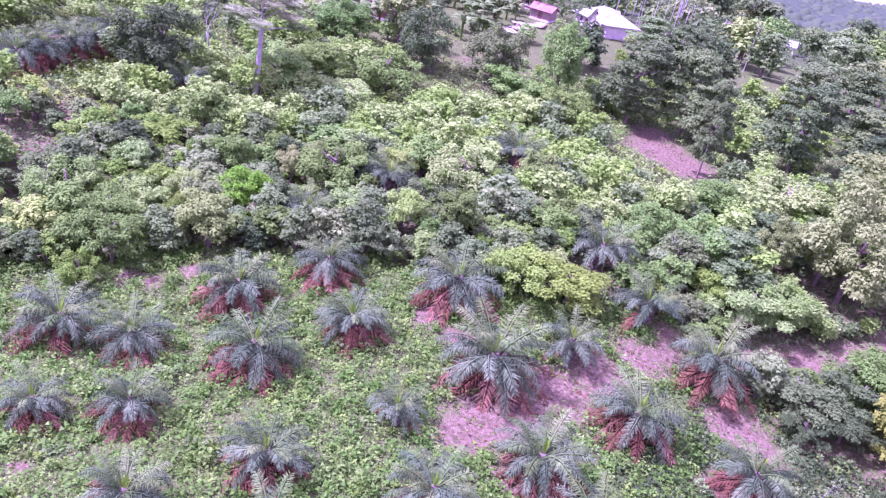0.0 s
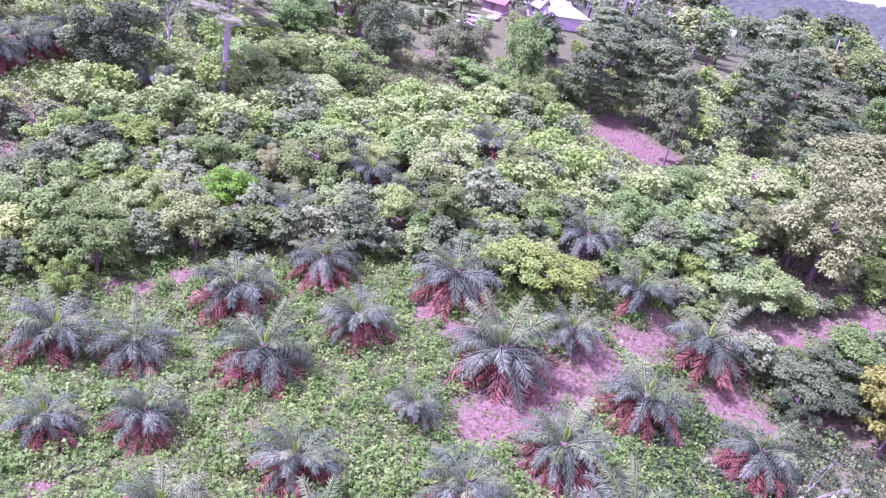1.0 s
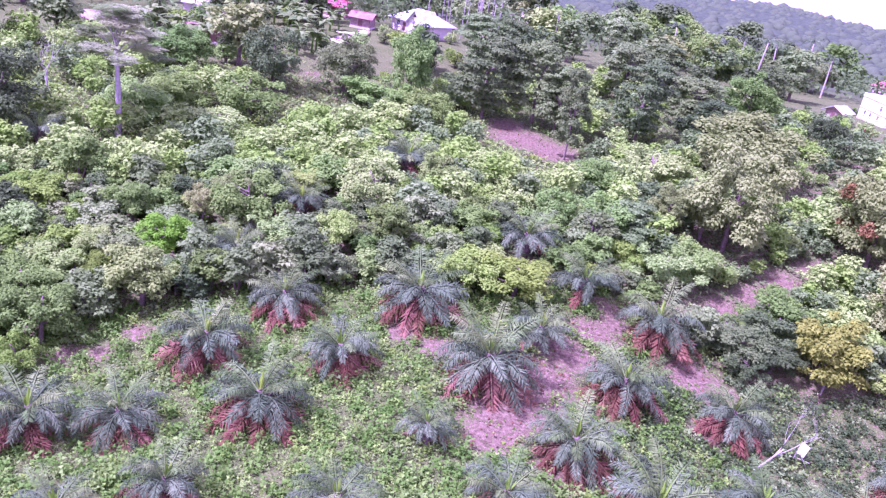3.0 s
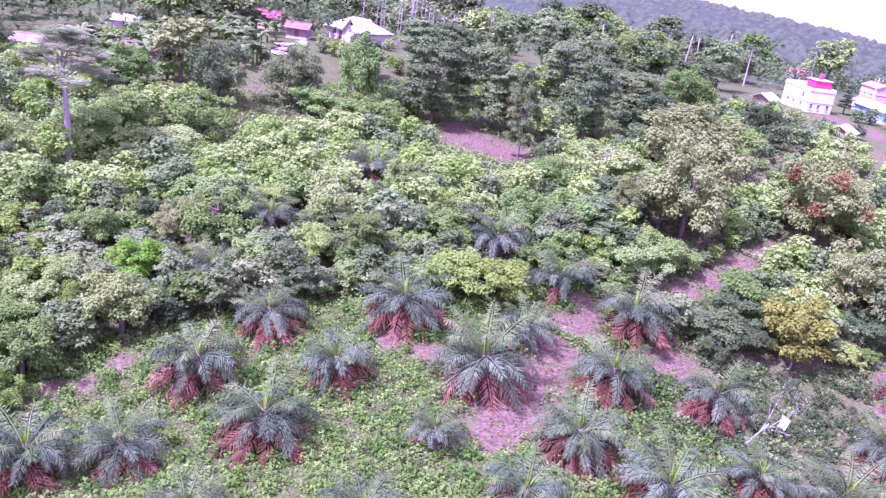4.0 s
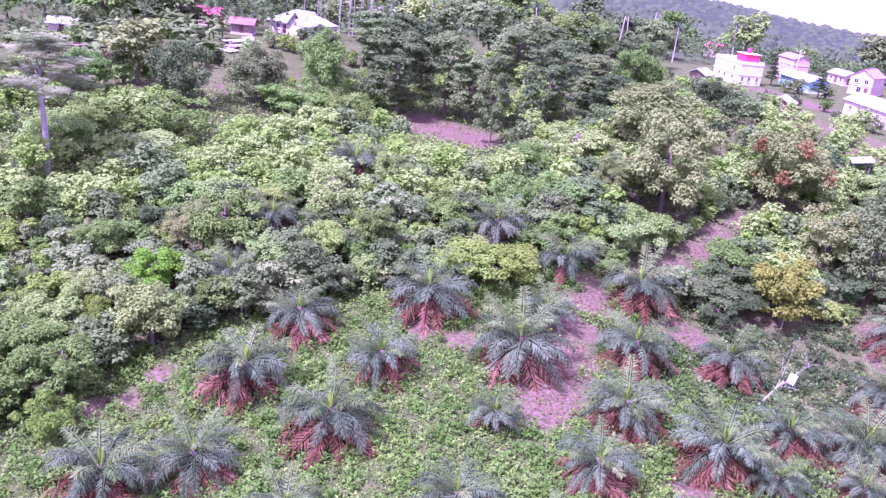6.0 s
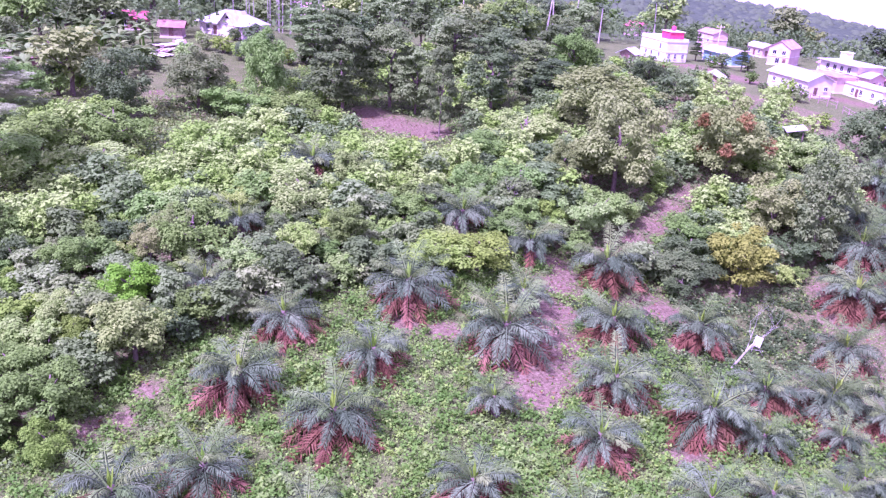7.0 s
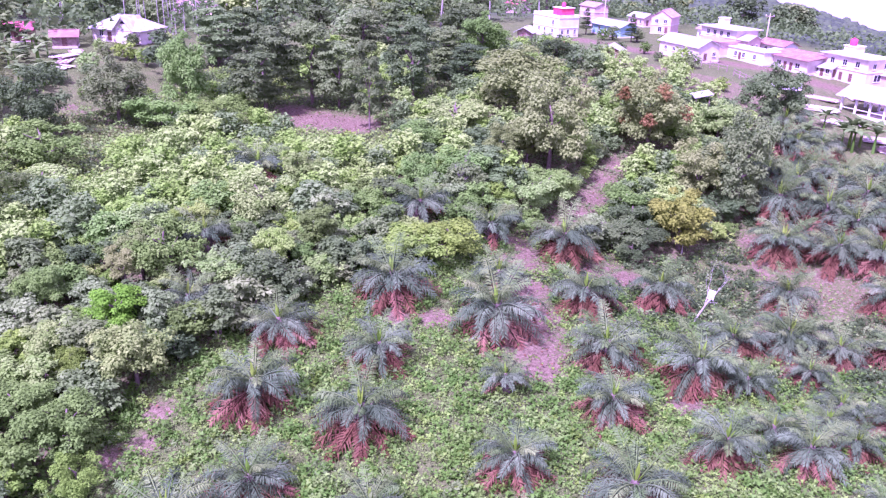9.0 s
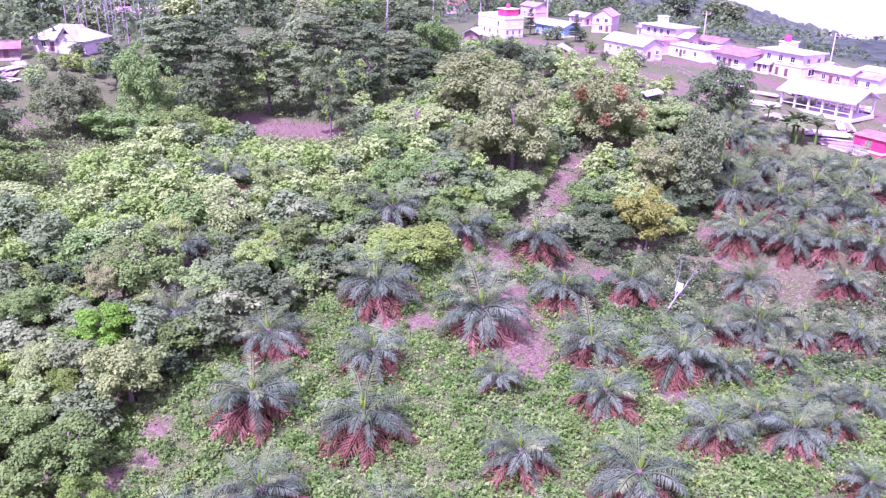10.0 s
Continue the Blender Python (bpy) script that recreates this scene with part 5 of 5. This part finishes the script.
hedge_rng = random.Random(77)
hedge = 0
while hedge < 130:
    x, y = hedge_rng.uniform(56, 118), hedge_rng.uniform(38, 118)
    if hedge % 3 != 1:
        x, y = hedge_rng.uniform(-18, 46), hedge_rng.uniform(98, 140)
    edge = 112 + 0.5 * max(y - 40, 0)
    if x > edge or (x > 50 and y < 44 + 0.2 * (x - 56)) or (78 < x < 112 and 40 < y < 62):
        continue
    if any(math.hypot(x - o.location.x, y - o.location.y) < 6.0 for o in scene.collection.objects if o.name.startswith(("house", "market"))):
        continue
    if 88 < x < 110 and 58 < y < 72 and hedge_rng.random() < 0.8:
        continue
    if math.hypot(x - 5, y - 98) < 8.5:
        continue
    w = hedge_rng.uniform(1.4, 3.4)
    mat = hedge_rng.choice((MAT_DARK, MAT_BROAD, MAT_GREY, MAT_YELLOW))
    tree("shrub", x, y, w * 0.45, w, "lite", mat, "garden shrub near the houses", "shrub", group="shrubs round the houses")
    hedge += 1


def leaf_cloud(name, label, category, xyz, size, mat, seed, flat=0.5):
    rng = np.random.default_rng(seed)
    n = len(xyz)
    normal = unit(rng.normal(0, flat, (n, 3)) + np.array([0, 0, 1.0]))
    along = rng.normal(0, 1, (n, 3))
    along = unit(along - normal * np.sum(along * normal, 1, keepdims=True))
    v, f = leaves(xyz, along, np.cross(normal, along), normal, size, size * rng.uniform(0.45, 0.8, n), 0.25, True)
    return tagged(new(name, np_mesh(name, v, f, mat)), label, category, kind="stuff")


def far_woods(n, r0, r1, power, per, leaf, seed, label, mat=MAT_FAR):
    rng = np.random.default_rng(seed)
    az = np.radians(rng.uniform(-35, 105, n))
    r = r0 + (r1 - r0) * rng.random(n) ** power
    x, y = r * np.sin(az), r * np.cos(az)
    keep = (x > 112 + 0.5 * np.maximum(y - 40, 0)) | (y > 135)
    x, y, r, az = x[keep], y[keep], r[keep], np.degrees(az[keep])
    rad = rng.uniform(2.6, 5.4, len(x)) * (1 + r / 900)
    d = unit(rng.normal(0, 1, (len(x) * per, 3)))
    d[:, 2] = np.abs(d[:, 2])
    sink = rad * (np.interp(az, (55, 72), (0.2, -0.75)) - 0.75 * (r > 1150))
    c = np.stack([x, y, land(x, y) + sink], 1)
    pos = np.repeat(c, per, 0) + d * np.repeat(rad, per)[:, None] * np.array([1, 1, 0.95]) * rng.uniform(0.7, 1.05, (len(d), 1))
    leaf_cloud("far_woods", label, "forest", pos, np.repeat(rad, per) * leaf * rng.uniform(0.6, 1.3, len(pos)), mat, seed + 1, 0.8)


far_woods(1500, 120, 360, 0.9, 84, 0.2, 3, "green forest beyond the village", MAT_DARK)


def far_canopy(n, r0, r1, power, seed, label, mat):
    """Distant treetops as rounded uneven lumps set close together."""
    rng = np.random.default_rng(seed)
    az = np.radians(rng.uniform(-30, 94, n))
    r = r0 + (r1 - r0) * rng.random(n) ** power
    x, y = r * np.sin(az), r * np.cos(az)
    rad = rng.uniform(3.2, 5.6, n) * (1 + r / 850)
    sides, rings = 6, ((1.0, -0.2), (0.85, 0.45), (0.45, 0.85))
    z0 = land(x, y) - 0.45 * rad - 0.3 * rad * (r > 1100)
    vs = []
    for q, h in rings:
        for k in range(sides):
            a = 2 * math.pi * k / sides + rng.uniform(-0.3, 0.3, n)
            j = rad * q * rng.uniform(0.75, 1.2, n)
            vs.append(np.stack([x + j * np.cos(a), y + j * np.sin(a), z0 + rad * h * rng.uniform(0.8, 1.15, n)], 1))
    vs.append(np.stack([x, y, z0 + rad * rng.uniform(0.9, 1.15, n)], 1))
    v = np.stack(vs, 1)
    per = v.shape[1]
    one = []
    for k in range(sides):
        m = (k + 1) % sides
        for g in (0, sides):
            one += [(g + k, g + m, g + m + sides), (g + k, g + m + sides, g + k + sides)]
        one.append((2 * sides + k, 2 * sides + m, per - 1))
    f = (np.array(one)[None] + (np.arange(n) * per)[:, None, None]).reshape(-1, 3)
    me = np_mesh("far_woods", v.reshape(-1, 3), f, mat)
    me.polygons.foreach_set("use_smooth", [True] * len(me.polygons))
    tagged(new("far_woods", me), label, "forest", kind="stuff")


far_canopy(2600, 300, 700, 0.9, 4, "dense green forest on the lower slopes", MAT_DARK)
far_canopy(5200, 560, 1400, 0.9, 6, "dense blue-green forest on the far ridge", MAT_FAR)


# ---- undergrowth and herbs ----
def scatter(n, x0, x1, y0, y1, seed):
    rng = np.random.default_rng(seed)
    return rng, rng.uniform(x0, x1, n), rng.uniform(y0, y1, n)


def in_thicket_np(x, y):
    front = np.interp(x, FRONT_X, FRONT_Y)
    back = np.interp(x, (-60, -20, 0, 20, 40, 60, 72, 84), (125, 118, 102, 104, 118, 118, 104, 76))
    return (front < y) & (y < back)


def lump(x, y, k):
    return np.array([noise.noise((a * k, b * k, 3.0)) for a, b in zip(x, y)])


def undergrowth():
    rng, x, y = scatter(140000, -48, 72, 44, 118, 11)
    keep = in_thicket_np(x, y) & (np.abs(x - 8) < y + 10) & (soil_at(x, y) < 0.45)
    x, y = x[keep], y[keep]
    h = 0.75 + 1.5 * lump(x, y, 0.55) + 0.5 * lump(x, y, 1.7)
    h = np.clip(h - 0.35, 0.08, np.where(y < 74, 0.8, 1.6)) * rng.uniform(0.55, 1.0, len(x))
    xyz = np.stack([x, y, land(x, y) + h], 1)
    tint = lump(x, y, 0.25) + rng.normal(0, 0.12, len(x))
    s = rng.uniform(0.2, 0.42, len(x))
    # Darker leaves, mostly below y 74, put the shade between crowns into colour.
    a = tint > np.where(y < 74, 0.45, 0.1)
    leaf_cloud("undergrowth", "tangled green undergrowth between the trees", "undergrowth", xyz[a], s[a], MAT_BROAD, 12, 0.6)
    leaf_cloud("undergrowth", "scrub between the trees, darkened to stand for shaded gaps", "undergrowth", xyz[~a], s[~a], MAT_DARK, 13, 0.6)


undergrowth()


def upper_scrub():
    """Low fresh scrub that carpets the upper slope between the bushes."""
    rng, x, y = scatter(70000, -46, 34, 70, 112, 18)
    keep = in_thicket_np(x, y) & (soil_at(x, y) < 0.3) & (np.abs(x - 8) < y + 10)
    keep &= rng.random(len(x)) < 0.75 + 0.8 * lump(x, y, 0.3)
    x, y = x[keep], y[keep]
    h = np.clip(0.55 + 1.3 * lump(x, y, 0.7) + 0.6 * lump(x, y, 1.9), 0.1, 1.7) * rng.uniform(0.6, 1.0, len(x))
    xyz = np.stack([x, y, land(x, y) + h], 1)
    a = lump(x, y, 0.4) + rng.normal(0, 0.1, len(x)) > 0.15
    size = rng.uniform(0.22, 0.42, len(x))
    leaf_cloud("scrub", "low fresh green scrub carpeting the upper slope", "scrub", xyz[~a], size[~a], MAT_FRESH, 19, 0.6)
    leaf_cloud("scrub", "low yellowish scrub carpeting the upper slope", "scrub", xyz[a], size[a], MAT_YELLOW, 20, 0.6)


upper_scrub()


def herbs():
    rng, x, y = scatter(640000, -34, 70, 8, 58, 14)
    front = np.interp(x, FRONT_X, FRONT_Y) + 1.5
    keep = (y < front) & (np.abs(x + 5) < 1.2 * y + 12) & (soil_at(x, y) + rng.normal(0, 0.2, len(x)) + 0.5 * lump(x, y, 0.9) < 0.42)
    patch = lump(x, y, 0.35)
    keep &= ~((x > 12) & (y < 44) & (rng.random(len(x)) < 0.85 * np.clip((x - 12) / 10, 0, 1)))
    keep &= rng.random(len(x)) < 0.62 + 0.7 * patch + 0.4 * lump(x, y, 1.3)
    x, y, patch = x[keep], y[keep], patch[keep]
    h = np.clip(0.2 + 1.1 * lump(x, y, 1.0) + 0.4 * patch + 0.6 * lump(x, y, 2.2), 0.03, 1.3) * rng.uniform(0.4, 1.0, len(x))
    xyz = np.stack([x, y, land(x, y) + h], 1)
    s = rng.uniform(0.09, 0.22, len(x)) * (1 + 0.5 * (patch > 0.2))
    pale = lump(x, y, 1.5) + rng.normal(0, 0.12, len(x)) > 0.34
    grey = (lump(x + 40, y, 0.5) + rng.normal(0, 0.12, len(x)) > 0.28) & ~pale
    leaf_cloud("herbs", "low bright green creepers and weeds between the palms", "herbs", xyz[~pale & ~grey], s[~pale & ~grey], MAT_HERB, 15, 0.75)
    leaf_cloud("herbs", "dull grey-green creepers between the palms", "herbs", xyz[grey], s[grey], MAT_GREY, 17, 0.75)
    leaf_cloud("herbs", "pale yellow-green weeds between the palms", "herbs", xyz[pale], s[pale] * 1.1, MAT_YELLOW, 16)


herbs()


def weeds(name, label, n, mat, seed, size, height, x0, x1, y0, y1, density):
    """Leafy weed clumps: small domes of leaves."""
    rng, x, y = scatter(n, x0, x1, y0, y1, seed)
    keep = (y < np.interp(x, FRONT_X, FRONT_Y) + 1.0) & (soil_at(x, y) < 0.4) & (rng.random(n) < density + 1.2 * lump(x, y, 0.3 + 0.02 * seed))
    x, y = x[keep], y[keep]
    per = 24
    rad = rng.uniform(0.28, 0.62, len(x)) * height
    d = unit(rng.normal(0, 1, (len(x) * per, 3)))
    d[:, 2] = np.abs(d[:, 2])
    c = np.stack([x, y, land(x, y) + 0.05], 1)
    pos = np.repeat(c, per, 0) + d * np.repeat(rad, per)[:, None] * np.array([1, 1, 1.15]) * rng.uniform(0.5, 1.0, (len(d), 1))
    leaf_cloud(name, label, "weeds", pos, size * rng.uniform(0.6, 1.3, len(pos)), mat, seed, 0.6)


weeds("weeds", "leafy green weeds between the palms", 7600, MAT_HERB, 21, 0.24, 1.2, -30, 24, 10, 56, 0.5)
weeds("weeds", "pale yellow-green weeds between the palms", 6000, MAT_YELLOW, 22, 0.2, 0.85, -30, 22, 12, 56, 0.22)
weeds("weeds", "darker shrubby weeds between the palms", 2400, MAT_BROAD, 23, 0.26, 1.7, -30, 66, 10, 56, 0.2)
# Real scrub, with extra dark clumps standing in for shade under the palms.
weeds("weeds", "low dark scrub in the lower palm grove, also standing for palm shade", 6000, MAT_DARK, 24, 0.24, 1.15, 16, 64, 12, 44, 0.6)
weeds("weeds", "grey-green scrub in the lower palm grove", 1400, MAT_GREY, 25, 0.24, 1.0, 20, 64, 12, 44, 0.45)


def meadow(label, n, cx, cy, rx, ry, mat, seed, size, height):
    """Short grass over a clearing, thinning out to its rim."""
    rng = np.random.default_rng(seed)
    x, y = rng.normal(cx, rx * 0.5, n), rng.normal(cy, ry * 0.5, n)
    keep = np.array([not any(math.hypot(a - c, b - d) < e * 0.8 for c, d, e in placed if abs(a - c) < 4) for a, b in zip(x, y)])
    x, y = x[keep], y[keep]
    h = np.clip(height * (0.5 + lump(x, y, 0.8)), 0.04, 1.0) * rng.uniform(0.4, 1.0, len(x))
    leaf_cloud("grass", label, "grass", np.stack([x, y, land(x, y) + h], 1), size * rng.uniform(0.6, 1.4, len(x)), mat, seed, 0.8)


meadow("rough dry grass on the clearing", 6000, 5, 96, 7, 9, MAT_BROWN, 41, 0.3, 0.5)
meadow("fresh green grass on the clearing", 3500, -4, 84, 5, 4, MAT_YELLOW, 42, 0.3, 0.5)
meadow("fresh green grass below the upper houses", 2500, -1, 112, 6, 3, MAT_YELLOW, 43, 0.3, 0.4)
meadow("fresh green grass on the upper clearing", 3000, -31, 77, 5, 4, MAT_YELLOW, 44, 0.3, 0.4)


def litter():
    rng, x, y = scatter(130000, -30, 70, 14, 100, 31)
    soil = soil_at(x, y)
    keep = (soil > 0.42) & (rng.random(len(x)) < 0.15 + 0.8 * np.clip(lump(x, y, 0.6), 0, 1))
    x, y = x[keep], y[keep]
    xyz = np.stack([x, y, land(x, y) + 0.05 + 0.1 * rng.random(len(x))], 1)
    dry = rng.random(len(x)) < 0.6
    size = rng.uniform(0.08, 0.3, len(x))
    leaf_cloud("leaf_litter", "dry brown leaves and twigs strewn on the bare earth", "litter", xyz[dry], size[dry], MAT_FROND_DRY, 32, 0.4)
    leaf_cloud("grass_tufts", "scattered green tufts on the bare earth", "grass", xyz[~dry], size[~dry], MAT_HERB, 33, 0.9)


litter()


def car(x, y, turn, paint, label):
    root = new("car")
    root.matrix_basis = pose(x, y, land1(x, y) + 0.12, 0, 0, turn)
    tagged(root, label, "car")
    bm = bmesh.new()
    prof = [(-2.0, 0.3), (2.0, 0.3), (2.05, 0.75), (1.15, 0.95), (0.55, 1.5), (-1.3, 1.55), (-1.95, 1.0)]
    rings = []
    for yy, k in ((-0.8, 0.94), (-0.72, 1.0), (0.72, 1.0), (0.8, 0.94)):
        rings.append([bm.verts.new((px * k, yy, 0.3 + (pz - 0.3) * k)) for px, pz in prof])
    for p, q in zip(rings, rings[1:]):
        for i in range(len(prof)):
            j = (i + 1) % len(prof)
            bm.faces.new((p[i], p[j], q[j], q[i]))
    bm.faces.new(rings[0])
    bm.faces.new(rings[-1][::-1])
    bmesh.ops.recalc_face_normals(bm, faces=bm.faces)
    body = part("body", bm_mesh("body", bm, paint), root)
    for yy in (-0.79, 0.79):
        bm = bmesh.new()
        box_bm(bm, -0.35, yy, 1.18, 1.5, 0.06, 0.36, 0.02)
        part("side_window", bm_mesh("side_window", bm, MAT_GLASS), body)
    for cx in (-1.25, 1.25):
        for cy in (-0.75, 0.75):
            v, f = tube([(cx, cy - 0.1, 0.3), (cx, cy + 0.1, 0.3)], [0.32, 0.32], 14)
            wheel = part("wheel", mesh_from("wheel", v, f, MAT_GLASS), root)
            v, f = tube([(cx, cy - 0.115, 0.3), (cx, cy + 0.115, 0.3)], [0.17, 0.17], 10)
            part("rim", mesh_from("rim", v, f, MAT_ZINC), wheel)


car(85.5, 51.0, 110, MAT_WHITE, "pale parked car on the village lane")


def shelter(x, y, turn):
    root = new("shelter")
    root.matrix_basis = pose(x, y, land1(x, y), 0, 0, turn)
    tagged(root, "small pale metal roof on posts among the trees", "shelter")
    part("roof", bm_mesh("roof", roof_bm("lean", 2.4, 1.8, 2.8, 0.5, 0.2), MAT_ZINC), root)
    for a in (-1, 1):
        for c in (-0.8, 0.8):
            part("post", mesh_from("post", *tube([(a, c, -0.2), (a, c, 2.85)], [0.07, 0.06], 6), MAT_TIMBER), root)


shelter(63.5, 53.2, 40)


def barrel(x, y):
    root = new("red_barrel")
    root.matrix_basis = pose(x, y, land1(x, y))
    tagged(root, "red barrel standing in the grass by a small tree", "barrel")
    part("drum", mesh_from("drum", *tube([(0, 0, -0.1), (0, 0, 0.4), (0, 0, 0.45), (0, 0, 1.2)], [0.7, 0.7, 0.74, 0.7], 14), MAT_RED_PAINT, True), root)
    part("rim", mesh_from("rim", *tube([(0, 0, 1.18), (0, 0, 1.26)], [0.73, 0.73], 14), MAT_RED_PAINT), root)


barrel(85.0, 88.7)


def fence(x0, y0, x1, y1, n):
    root = new("fence")
    root.matrix_basis = pose(x0, y0, 0)
    tagged(root, "low fence of weathered posts and rails by the lane", "fence")
    pts = [(k / (n - 1) * (x1 - x0), k / (n - 1) * (y1 - y0)) for k in range(n)]
    tops = [Vector((px, py, land1(x0 + px, y0 + py))) for px, py in pts]
    for p in tops:
        part("post", mesh_from("post", *tube([p + Vector((0, 0, -0.2)), p + Vector((0, 0, 1.1))], [0.07, 0.06], 6), MAT_TIMBER), root)
    for hgt in (0.5, 0.95):
        for p, q in zip(tops, tops[1:]):
            part("rail", mesh_from("rail", *tube([p + Vector((0, 0, hgt)), q + Vector((0, 0, hgt))], [0.04, 0.04], 5), MAT_TIMBER), root)


fence(80.0, 50.0, 88.0, 60.0, 8)
fence(90.0, 62.0, 92.0, 70.0, 6)
